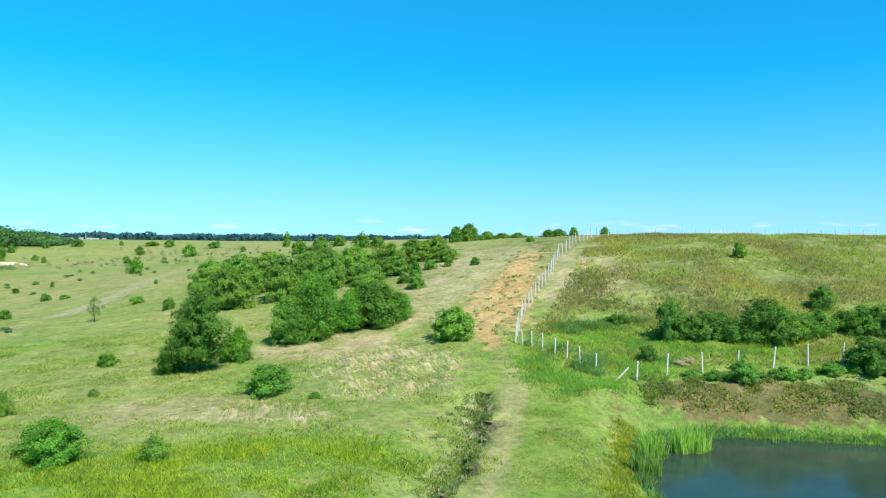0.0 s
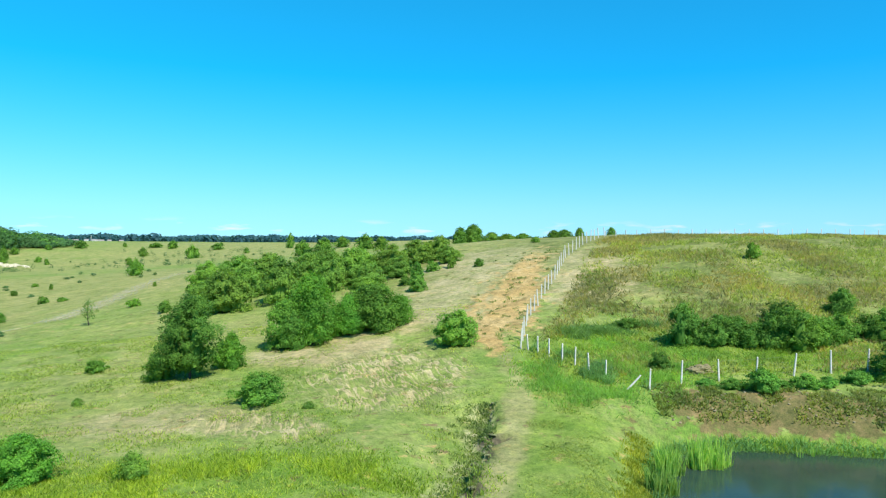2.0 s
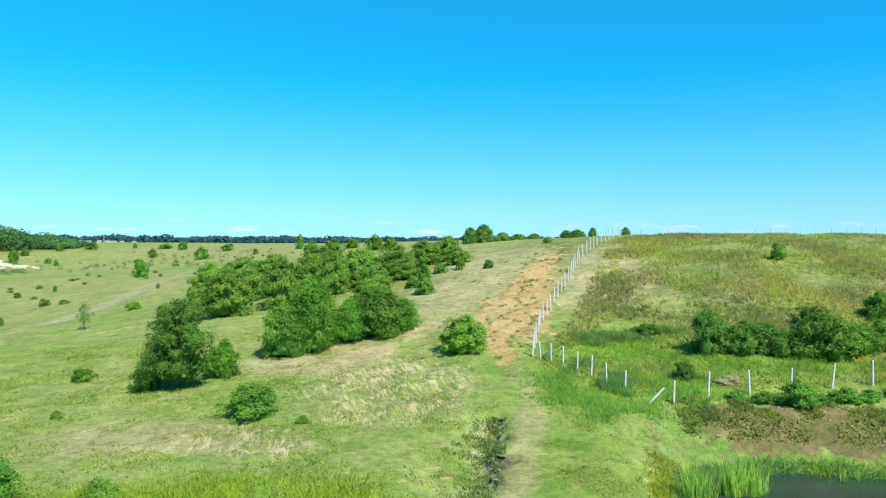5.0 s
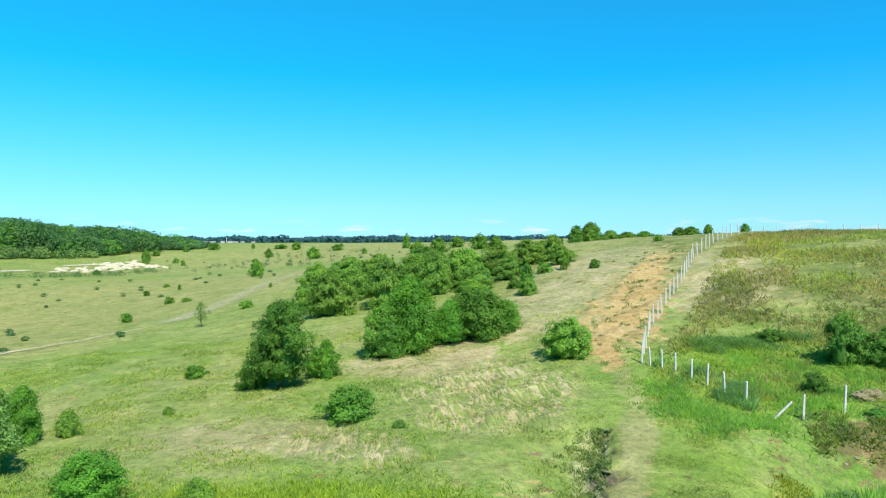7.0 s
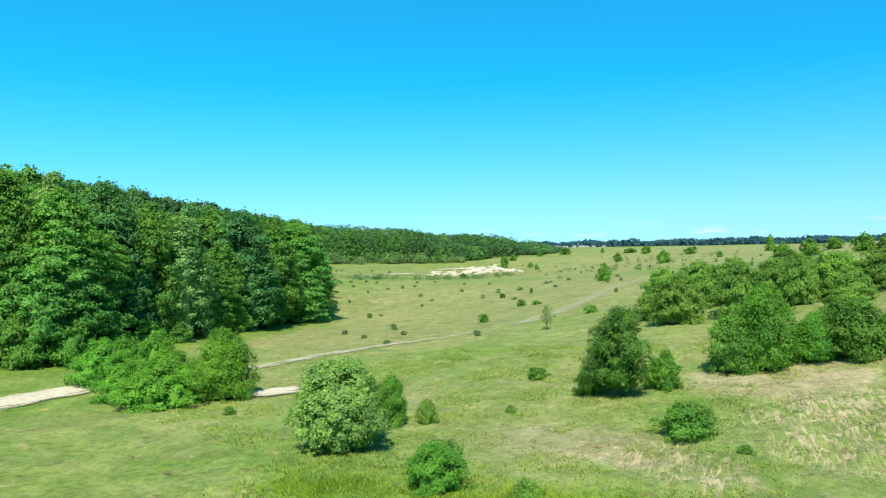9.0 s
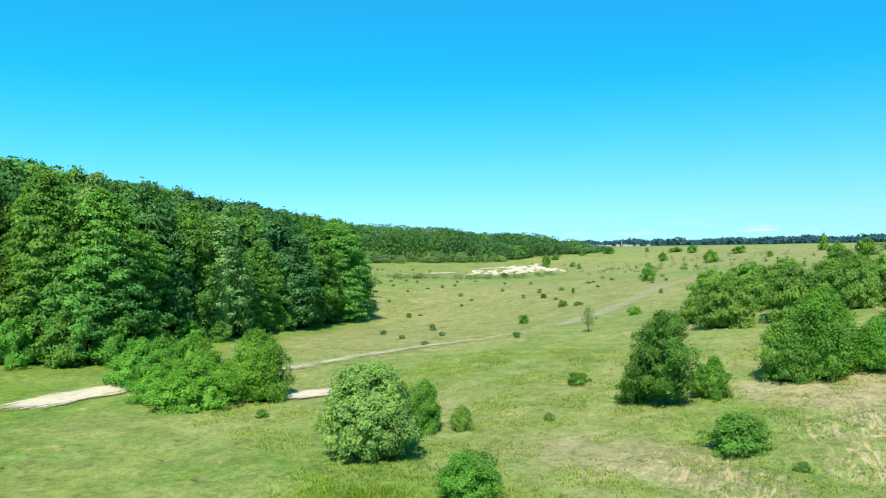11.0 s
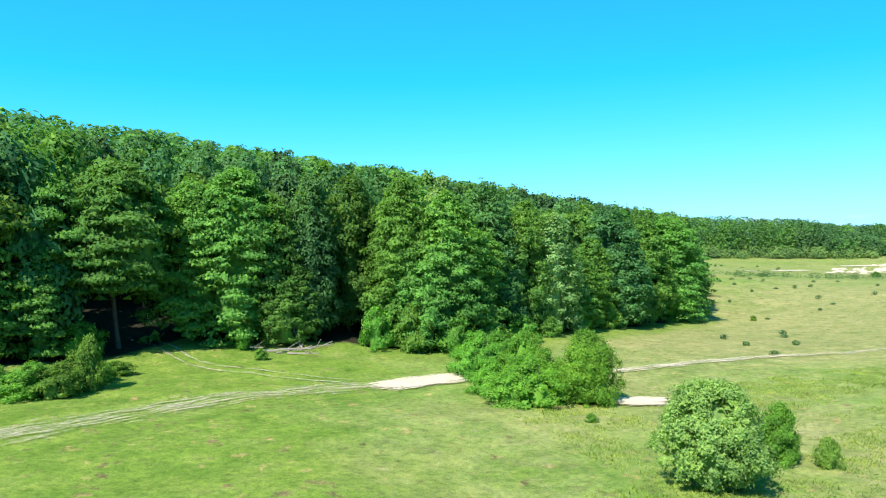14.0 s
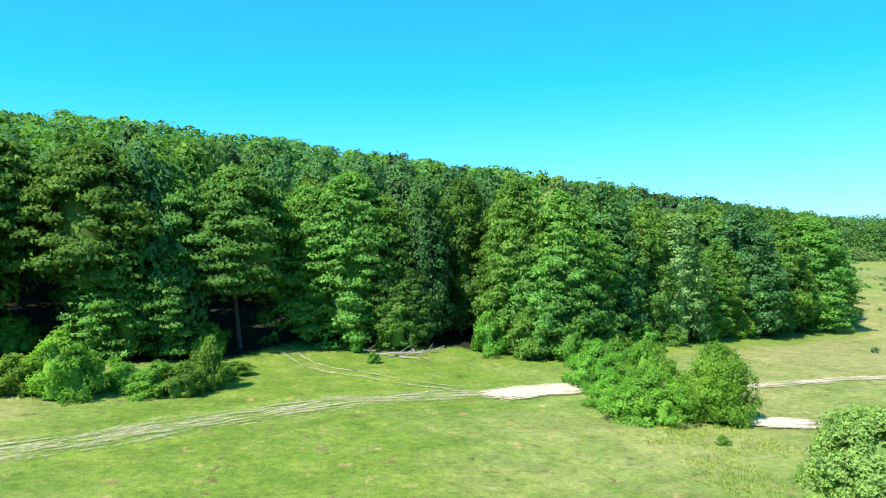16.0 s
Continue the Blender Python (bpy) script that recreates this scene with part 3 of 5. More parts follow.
    fill(mesh, np.stack([x, y, z], -1).reshape(-1, 3), quads)
    for name, v in (("sand", sand), ("clay", clay), ("bank", bank), ("lush", lush), ("dry", dry), ("heath", heath), ("hay", hay), ("shaded_litter", shaded_litter), ("mow", mow), ("scarp", scarp), ("weeds", weeds), ("worn", worn)):
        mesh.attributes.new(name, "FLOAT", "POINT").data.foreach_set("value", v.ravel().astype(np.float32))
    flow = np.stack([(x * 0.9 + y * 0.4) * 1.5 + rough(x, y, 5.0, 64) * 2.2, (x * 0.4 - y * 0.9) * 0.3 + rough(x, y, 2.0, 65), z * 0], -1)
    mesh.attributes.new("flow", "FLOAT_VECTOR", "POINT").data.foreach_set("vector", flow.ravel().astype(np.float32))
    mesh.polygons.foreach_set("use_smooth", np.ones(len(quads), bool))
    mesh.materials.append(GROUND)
    return tagged(new("ground", mesh), "rolling dry meadow with sandy patches and green hollows", "ground", kind="structure")


def fill(mesh, verts, quads):
    """A mesh from arrays of corners and of faces with one number of corners."""
    verts, quads = np.asarray(verts, np.float32), np.asarray(quads, np.int32)
    k = quads.shape[1]
    mesh.vertices.add(len(verts))
    mesh.vertices.foreach_set("co", verts.ravel())
    mesh.loops.add(quads.size)
    mesh.loops.foreach_set("vertex_index", quads.ravel())
    mesh.polygons.add(len(quads))
    mesh.polygons.foreach_set("loop_start", np.arange(len(quads), dtype=np.int32) * k)
    mesh.update(calc_edges=True)
    return mesh


def part(name, data, mat, parent, label=""):
    """One mesh under a thing: data is a bmesh or a finished mesh."""
    if isinstance(data, bmesh.types.BMesh):
        mesh = bpy.data.meshes.new(name)
        data.to_mesh(mesh)
        data.free()
    else:
        mesh = data
    if not mesh.materials:
        mesh.materials.append(mat)
    ob = new(name, mesh)
    ob.parent = parent
    return tagged(ob, label)


ground = build_ground()


def pond():
    bm = bmesh.new()
    ring = [bm.verts.new((*pond_rim(a, 1.14), POND_Z)) for a in np.linspace(0, 2 * math.pi, 97)[:-1]]
    bm.faces.new(ring)
    mesh = bpy.data.meshes.new("water")
    bm.to_mesh(mesh)
    bm.free()
    mesh.materials.append(WATER)
    return tagged(new("water", mesh), "still murky blue-grey pond water", "pond", kind="structure")


pond()


def ribbon(name, line, width, label, category, lift=0.12, wheel=None, strength=1.0, fade=1.0, most=1.0):
    """A worn track laid on the land along a line; wheel: keeps to two ruts that far apart."""
    pts = []
    for (ax, ay), (bx, by) in zip(line, line[1:]):
        k = max(2, int(math.hypot(bx - ax, by - ay) / 0.8))
        pts += [(ax + (bx - ax) * i / k, ay + (by - ay) * i / k) for i in range(k)]
    pts = np.array(pts + [line[-1]])
    for _ in range(6):
        pts[1:-1] = (pts[:-2] + 2 * pts[1:-1] + pts[2:]) / 4
    go = np.gradient(pts, axis=0)
    go /= np.linalg.norm(go, axis=1)[:, None]
    side = np.stack([go[:, 1], -go[:, 0]], -1)
    cols = np.linspace(-1, 1, 15)
    xy = pts[:, None] + side[:, None] * (cols * width / 2)[None, :, None]
    z = surface(xy[..., 0], xy[..., 1]) + lift
    edge = np.repeat((1 - np.abs(cols) ** 2.5)[None], len(pts), 0)
    if wheel:
        o = np.abs(np.abs(cols) * width / 2 - wheel / 2)
        edge = np.repeat((1.05 * np.exp(-(o / 0.32) ** 2))[None], len(pts), 0)
    ends = np.minimum(np.arange(len(pts)), np.arange(len(pts))[::-1]) / 4.0
    edge = edge * np.clip(ends, 0, 1)[:, None] * strength * np.linspace(1, fade, len(pts))[:, None]
    ny, nx = edge.shape
    idx = np.arange(nx * ny).reshape(ny, nx)
    mesh = fill(bpy.data.meshes.new(name), np.dstack([xy, z]).reshape(-1, 3), np.stack([idx[:-1, :-1], idx[:-1, 1:], idx[1:, 1:], idx[1:, :-1]], -1).reshape(-1, 4))
    mesh.attributes.new("edge", "FLOAT", "POINT").data.foreach_set("value", edge.ravel().astype(np.float32))
    mesh.attributes.new("most", "FLOAT", "POINT").data.foreach_set("value", np.full(nx * ny, most, np.float32))
    reach = np.concatenate([[0], np.cumsum(np.linalg.norm(np.diff(pts, axis=0), axis=1))])
    lanes = np.dstack([np.repeat(reach[:, None], nx, 1) * 0.22, np.repeat((cols * width / 2)[None], ny, 0) * 2.2, np.zeros((ny, nx))])
    mesh.attributes.new("lane", "FLOAT_VECTOR", "POINT").data.foreach_set("vector", lanes.ravel().astype(np.float32))
    mesh.materials.append(CHALK)
    return tagged(new(name, mesh), label, category, kind="structure")


ribbon("road", CART_TRACK, 7.0, "pale worn chalk cart track through short grass", "track", strength=0.6, most=0.62)
ribbon("road", [(-71.5, 28.0), (-73.8, 39.0), (-73.0, 50.0), (-73.0, 60.0), (-75.0, 69.2), (-76.0, 84.0), (-71.5, 99.5), (-68.5, 106.0)], 3.8, "pale bare chalk track crossing the meadow", "track", lift=0.14, strength=0.95, fade=0.6, most=0.85)
ribbon("road", [(-68.5, 105.0), (-69.5, 124.6), (-75.1, 145.3), (-82.1, 175.2), (-85.1, 206.2)], 8.5, "faint pale track fading into the meadow", "track", strength=0.8, fade=0.65, most=0.5)
ribbon("road", [(-104, 0), (-93.9, 6.6), (-87.4, 8.7), (-83.4, 11.5), (-79.6, 15.9), (-76.2, 20.5), (-72.0, 27.5)], 3.2, "two pale wheel ruts leading into the wood", "track", wheel=1.7, strength=0.66, lift=0.13, most=0.65)
ribbon("chalk_patch", [(-69.6, 26.0), (-71.2, 32.0), (-73.6, 40.0)], 6.0, "bare white chalk patch beside the track", "bare ground", lift=0.17, strength=1.35)
ribbon("chalk_patch", [(-57.8, 46.0), (-56.6, 50.0), (-54.8, 53.0)], 5.2, "bare white chalk patch behind the round bushes", "bare ground", lift=0.17, strength=1.7)
for line, w in (([(-254, 236), (-258, 245)], 9.0), ([(-265, 262), (-269, 272), (-273, 293)], 10.0), ([(-261, 286), (-248, 296), (-240, 313)], 5.5), ([(-292, 330), (-280, 352), (-262, 352), (-236, 343)], 9.0)):
    ribbon("chalk_patch", line, w, "bare white chalk workings in the far meadow", "bare ground", lift=0.3)


# ---- plants ----
def unit(v):
    return v / np.linalg.norm(v, axis=1)[:, None]


def leafy(mesh, verts, faces, normals):
    """Triangles with leaves' shading turned the way that their bough faces."""
    fill(mesh, verts, faces)
    mesh.polygons.foreach_set("use_smooth", np.ones(len(faces), bool))
    mesh.attributes.new("custom_normal", "FLOAT_VECTOR", "POINT").data.foreach_set("vector", np.asarray(normals, np.float32).ravel())
    mesh.update()
    return mesh


def crown_mesh(name, seed, h, w, leaf, count, pads, low=0.12, taper=0.5, flat=0.55, shell=0.62, mat=None, lean=0.0, spray=1.0, lobes=1, rise=0.55, core=0.5, shoots=0.16):
    """A crown of leafy boughs set out over a domed shape, each a cushion of leaves with some shoots that stand out of it, round a shaded
    heart. h, w: the crown's height and width, low: where it begins, taper: 0 for a dome, 1 for a cone,
    flat: under 0.4 the boughs lie in level layers, rise: how far shoots turn upwards, lobes: domes grown together."""
    rng = np.random.RandomState(seed)
    k = np.arange(pads)
    u = np.clip((k + rng.rand(pads)) / pads, 0, 1) ** 0.85
    ang = k * 2.39996 + rng.normal(size=pads) * 0.35

    def girth(u):
        return np.where(u > 0.3, np.sqrt(np.clip(1 - ((u - 0.3) / 0.72) ** 2, 0.01, 1)) * (1 - 0.75 * taper * u ** 1.6), (0.86 + 0.14 * u / 0.3) if low < 0.06 else np.sqrt(np.clip(1 - ((0.3 - u) / 0.36) ** 2, 0.05, 1)))

    belly = girth(u)
    wave = 1 + 0.12 * np.sin(3 * ang + rng.rand() * 6 + 2 * u) + 0.1 * np.sin(5 * ang + u * 9 + rng.rand() * 6)
    size = math.sqrt(0.95 * w * h * (1 - 0.6 * low) / pads) * (0.45 + 1.0 * rng.rand(pads)) * spray
    rad = np.maximum((shell + (1 - shell) * rng.rand(pads)) * belly * wave * w / 2 - 0.55 * size, 0.02 * w)
    zc = h * (low + (0.93 - low) * u)
    foot = np.zeros((pads, 2))
    hearts = [(0.0, 0.0, 1.0, 1.0)]
    if lobes > 1:
        of, oa = rng.rand(lobes) * 0.27 * w, rng.rand() * 6 + np.arange(lobes) * 2 * np.pi / lobes
        lr, lh = 0.58 + 0.2 * rng.rand(lobes), 0.66 + 0.34 * rng.rand(lobes)
        lh[rng.randint(lobes)] = 1.0
        of[np.argmax(lh)] *= 0.35
        mine = k % lobes
        rad, zc = rad * lr[mine], zc * lh[mine]
        foot = np.stack([of * np.cos(oa), of * np.sin(oa)], -1)[mine]
        hearts = [(of[m] * math.cos(oa[m]), of[m] * math.sin(oa[m]), lr[m], lh[m]) for m in range(lobes)]
    c = np.stack([foot[:, 0] + rad * np.cos(ang) + lean * zc, foot[:, 1] + rad * np.sin(ang), zc], -1)
    out = unit(np.stack([np.cos(ang) * belly, np.sin(ang) * belly, 1.1 * (u - 0.25)], -1))
    level = flat < 0.4
    share = size ** 2 / np.sum(size ** 2)
    of_pad = rng.choice(pads, count, p=share)
    way = unit(rng.normal(size=(count, 3)) + 0.75 * out[of_pad] + np.array([0, 0, 0.45]))
    thick = (0.3 if level else 0.5 + 0.5 * flat) * np.ones(count)
    span = np.stack([np.ones(count) * (1.2 if level else 1.0)] * 2 + [thick], -1) * size[of_pad][:, None]
    far = 0.72 + 0.36 * rng.rand(count)
    shoot = rng.rand(count) < shoots
    far = np.where(shoot, 0.9 + (0.75 if h < 10 else 0.6) * rng.rand(count) ** 1.5, far)
    pos = c[of_pad] + way * span * far[:, None]
    pos[:, 2] += np.where(shoot, rise * 0.45 * (far - 1) * size[of_pad], 0)
    if level:   # tips of level boughs hang a little
        pos[:, 2] -= 0.22 * np.hypot(pos[:, 0] - c[of_pad][:, 0], pos[:, 1] - c[of_pad][:, 1])
    pos[:, 2] = np.maximum(pos[:, 2], 0.02 * h)
    nrm = unit(unit(way / span) * 0.75 + out[of_pad] * 0.45 + np.array([0, 0, 0.2]) + rng.normal(size=(count, 3)) * (0.4 if h < 10 else 0.25))
    lie_of = unit(nrm + rng.normal(size=(count, 3)) * 0.45)
    a = unit(np.cross(lie_of, rng.normal(size=(count, 3))))
    b = np.cross(lie_of, a)
    s = leaf * (0.65 + 0.7 * rng.rand(count))[:, None]
    inner = rng.rand(count) < (0.05 if core else 0)   # large dim leaves that fill the crown behind its boughs
    pos = np.where(inner[:, None], c[of_pad] * np.array([0.8, 0.8, 0.96]) + rng.normal(size=(count, 3)) * size[of_pad][:, None] * 0.45, pos)
    s = np.where(inner[:, None], 0.085 * w, s)
    verts = np.stack([pos - a * s * 0.5, pos + a * s * 0.5 - b * s * 0.28, pos + a * s * 0.12 + b * s * 0.44], 1).reshape(-1, 3)
    faces = [np.arange(3 * count).reshape(-1, 3)]
    verts, normals = [verts], [np.repeat(nrm, 3, axis=0)]
    base = 3 * count
    # closed shell hidden in each dome, added to block light through the crown
    for fx, fy, sr, sh in hearts if core else ():
        v, t = np.meshgrid(np.linspace(0.04, 0.97, 9), np.arange(11) * 2 * np.pi / 11, indexing="ij")
        r = girth(v) * (core if lobes == 1 else 0.72 * core) * sr * w / 2 * (0.82 + 0.36 * rng.rand(*v.shape)) * np.where(v > 0.9, 0.3, 1)
        z = sh * h * (low + (0.86 - low) * v)
        verts.append(np.stack([fx + r * np.cos(t) + lean * z, fy + r * np.sin(t), z], -1).reshape(-1, 3))
        normals.append(unit(np.stack([np.cos(t), np.sin(t), 1.2 * (v - 0.3)], -1).reshape(-1, 3)))
        i, j = np.meshgrid(np.arange(8), np.arange(11), indexing="ij")
        p, q = base + i * 11 + j, base + i * 11 + (j + 1) % 11
        faces.append(np.concatenate([np.stack([p, q, q + 11], -1).reshape(-1, 3), np.stack([p, q + 11, p + 11], -1).reshape(-1, 3)]))
        base += v.size
    mesh = leafy(bpy.data.meshes.new(name), np.concatenate(verts), np.concatenate(faces), np.concatenate(normals))
    mesh.materials.append(mat)
    return mesh, c


def trunk_mesh(name, seed, h, thick, tips, low=0.12, stems=1):
    """A tapered, slightly bent trunk with limbs towards some of the crown's sprays."""
    rng = np.random.RandomState(seed)
    verts, faces = [], []

    def tube(pts, radii, sides=6):
        base = len(verts)
        for (x, y, z), r in zip(pts, radii):
            for i in range(sides):
                a = 2 * math.pi * i / sides
                verts.append((x + r * math.cos(a), y + r * math.sin(a), z))
        for k in range(len(pts) - 1):
            for i in range(sides):
                j = (i + 1) % sides
                faces.append((base + k * sides + i, base + k * sides + j, base + (k + 1) * sides + j, base + (k + 1) * sides + i))

    for s in range(stems):
        bend = rng.normal(size=2) * 0.04 * h
        off = rng.normal(size=2) * (0.0 if stems == 1 else 0.06 * h)
        spine = [(off[0] + bend[0] * math.sin(2.5 * k), off[1] + bend[1] * math.sin(2.0 * k), h * (-0.04 + 0.86 * k)) for k in np.linspace(0, 1, 7)]
        tube(spine, [thick * (1.25 if k == 0 else 1) * (1 - 0.82 * k) for k in np.linspace(0, 1, 7)], 8)
        for t in rng.permutation(len(tips))[: max(4, 14 // stems)]:
            tx, ty, tz = (0.72 * v for v in tips[t])
            tz = tips[t][2] * 0.9
            z0 = max(low * h * 0.9, tz - 0.25 * h)
            k = min(0.95, max(0.0, (z0 / h + 0.04) / 0.86))
            x0, y0 = off[0] + bend[0] * math.sin(2.5 * k), off[1] + bend[1] * math.sin(2.0 * k)
            r0 = thick * 0.42 * (1 - 0.8 * k)
            tube([(x0, y0, z0), (x0 + 0.5 * (tx - x0), y0 + 0.5 * (ty - y0), z0 + 0.4 * (tz - z0)), (tx, ty, tz)], [r0, r0 * 0.7, r0 * 0.25], 5)
    mesh = fill(bpy.data.meshes.new(name), verts, faces)
    mesh.materials.append(BARK)
    return mesh


def plant(name, seed, h, w, leaf, count, pads, mat, label, category, group="", thick=0.0, stems=1, low=0.12, **kw):
    """A tree or bush at the origin: an empty at its foot over trunk and crown."""
    ob = new(name)
    if name == "bush" and h > 1.5:
        kw.setdefault("lobes", 4)
        pads = int(pads * 1.6)
    if h < 10:
        kw.setdefault("shoots", 0.6)
        pads = int(pads * 1.5)
    mesh, tips = crown_mesh("crown", seed, h, w, leaf * (1.08 if h < 10 else 1.7), count, pads, low=low, mat=mat, **kw)
    part("trunk", trunk_mesh("trunk", seed + 1, h, thick or h * 0.018, tips, low, stems), BARK, ob)
    part("crown", mesh, mat, ob)
    ob["made_h"], ob["made_w"] = h, w
    return tagged(ob, label, category, group)


def place(proto, x, y, h, w, turn, sink=0.05):
    s = Vector((w / proto["made_w"], w / proto["made_w"], h / proto["made_h"]))
    return Matrix.LocRotScale((x, y, lie(x, y) - sink - 0.012 * h), Euler((0, 0, turn)), s)


def spread(protos, spots, seed):
    """Set out copies of the given plants at (x, y, height, width); the plants themselves take the first spots."""
    rng = random.Random(seed)
    used = set()
    for k, (x, y, h, w) in enumerate(spots):
        ob = protos[k % len(protos)]
        m = place(ob, x, y, h * 1.03, w * 1.02, rng.random() * 6.28)
        if id(ob) in used:
            copy_thing(ob, m)
        else:
            used.add(id(ob))
            STAND.append((ob, m))


STAND = []   # first plants of each kind, moved into place once all copies are made

# single trees and bushes of the meadow
spread([plant("tree", 15, 5.8, 5.6, 0.14, 34000, 110, LEAF_SILVER, "rounded silvery-leaved whitebeam tree alone on the meadow", "tree", low=0.11, taper=0.15, thick=0.12, shell=0.86, rise=0.2)], [(-34.3, 39.6, 6.0, 5.9)], 1)
spread([plant("tree", 12, 6.2, 6.1, 0.14, 22000, 90, LEAF_FRESH, "conical fresh green young tree at the end of a bush row", "tree", low=0.03, taper=0.35, thick=0.12)], [(-58.3, 45.3, 6.4, 6.6)], 2)
spread([plant("tree", 13, 7.5, 6.0, 0.125, 30000, 75, LEAF_WOOD, "dark green open-crowned tree with a bare trunk on the slope", "tree", low=0.16, taper=0.08, thick=0.14, flat=0.5, shell=0.5, lean=0.03, rise=0.3, core=0.25, lobes=3)], [(-25.7, 62.1, 7.6, 5.7)], 3)
B1 = plant("bush", 21, 3.6, 4.6, 0.13, 15000, 60, LEAF_FRESH, "dense fresh green rounded bush on the meadow", "bush", "meadow bushes", stems=3, low=0.02, taper=0.12)
B2 = plant("bush", 22, 4.2, 6.5, 0.14, 18000, 70, LEAF_FRESH, "broad dense green bush beside the chalk track", "bush", "meadow bushes", stems=3, low=0.02, taper=0.12)
spread([B1, B2], [(-36.9, 46.9, 3.7, 3.5), (-60.1, 40.2, 4.2, 8.9), (-23.2, 65.4, 3.2, 3.3), (-74.4, 40.7, 4.8, 7.5), (-23.8, 37.5, 2.5, 3.7), (-66.5, 42.8, 5.6, 5.6), (-63.5, 43.5, 4.0, 5.6), (-70.5, 44.5, 5.2, 6.0), (-77.5, 44.0, 4.2, 6.0), (-65.0, 38.6, 3.4, 6.0)], 4)
B3 = plant("bush", 23, 2.0, 3.2, 0.1, 8000, 45, LEAF_BUSH, "low dark green scrubby bush in dry grass", "bush", "low bushes", stems=3, low=0.02, taper=0.25)
B4 = plant("bush", 24, 1.4, 2.0, 0.08, 4200, 30, LEAF_THICKET, "small dull green shrub in the grass", "bush", "low bushes", stems=3, low=0.02, taper=0.3)
spread([B3, B4], [(-16.9, 54.3, 2.2, 4.4), (-35.1, 48.9, 1.7, 1.8), (-26.2, 40.2, 1.7, 4.0), (-18.4, 38.5, 1.4, 1.8), (-36.7, 51.0, 1.1, 1.1), (-45.1, 46.6, 0.6, 1.5), (-37.0, 66.8, 1.2, 2.2), (-31.7, 55.2, 0.6, 0.9), (-51.3, 41.6, 0.7, 1.3), (-12.6, 52.9, 0.5, 1.1), (-28.6, 62.4, 2.2, 3.6)], 5)
spread([plant("sapling", 25, 3.2, 2.6, 0.14, 750, 16, LEAF_BUSH, "sparse half-bare sapling in the open meadow", "tree", low=0.3, taper=0.0, thick=0.08, core=0, shell=0.3, spray=0.8)], [(-56.2, 98.2, 3.4, 2.6)], 6)

# thicket on the slope
T1 = plant("tree", 31, 6.5, 5.4, 0.17, 16000, 80, LEAF_FRESH, "upright bright green young tree at the thicket's edge", "tree", "thicket trees", low=0.04, taper=0.18, thick=0.1, rise=1.0, spray=1.25)
T2 = plant("tree", 32, 5.0, 5.4, 0.17, 14000, 70, LEAF_BUSH, "bushy green young tree at the thicket's edge", "tree", "thicket trees", low=0.03, taper=0.1, thick=0.1, rise=0.8)
spread([T1, T2], [(-17.6, 73.4, 6.9, 5.6), (-19.9, 72.4, 5.0, 4.4), (-14.2, 75.8, 4.0, 3.8), (-11.6, 77.1, 4.8, 6.4), (-9.1, 78.2, 3.0, 3.6), (-15.8, 77.5, 2.6, 3.4)], 7)
T3 = plant("bush", 33, 5.8, 8.2, 0.24, 10500, 70, LEAF_THICKET, "tall spreading hawthorn bush in the thicket", "bush", "thicket bushes", stems=3, low=0.02, taper=0.1)
T4 = plant("bush", 34, 5.0, 8.0, 0.24, 10500, 70, LEAF_THICKET, "tall dense green bush in the thicket", "bush", "thicket bushes", stems=3, low=0.02, taper=0.05)
spread([T3, T4], [(-48.5, 121.6, 5.4, 6.8), (-35.4, 95.9, 5.4, 7.6), (-36.4, 107.1, 4.8, 8.0), (-28.7, 99.5, 6.0, 7.5), (-27.2, 108.4, 5.4, 8.1), (-22.1, 101.6, 5.3, 6.0),
    (-19.7, 104.9, 5.5, 7.8), (-14.4, 110.9, 4.2, 7.4), (-10.8, 116.7, 3.9, 8.2), (-7.3, 117.5, 3.8, 5.2), (-45.2, 147.6, 3.7, 8.8), (-48.1, 136.5, 4.3, 8.2),
    (-31.1, 130.2, 4.6, 7.7), (-8.7, 93.9, 2.1, 2.8), (-15.8, 94.6, 2.6, 5.0), (-2.3, 69.0, 3.2, 5.2), (-42.0, 113.0, 4.6, 7.2), (-38.0, 122.0, 4.2, 8.1), (-16.0, 100.5, 3.7, 6.3), (-20.0, 113.0, 4.2, 7.2), (-41.0, 102.0, 3.9, 6.8), (-26.0, 118.0, 4.2, 8.1), (-12.5, 106.0, 3.1, 5.4), (-5.5, 111.0, 2.5, 4.5)], 8)

# small bushes on the ridge, over the far meadow and along the hill
F1 = plant("bush", 41, 5.0, 6.5, 0.55, 1300, 40, LEAF_BUSH, "round dark green bush far out on the grassland", "bush", "far bushes", stems=3, low=0.02, taper=0.3)
F2 = plant("bush", 42, 2.0, 2.8, 0.24, 1200, 30, LEAF_BUSH, "small dark green bush dotted on the meadow", "bush", "far bushes", stems=3, low=0.02, taper=0.3)
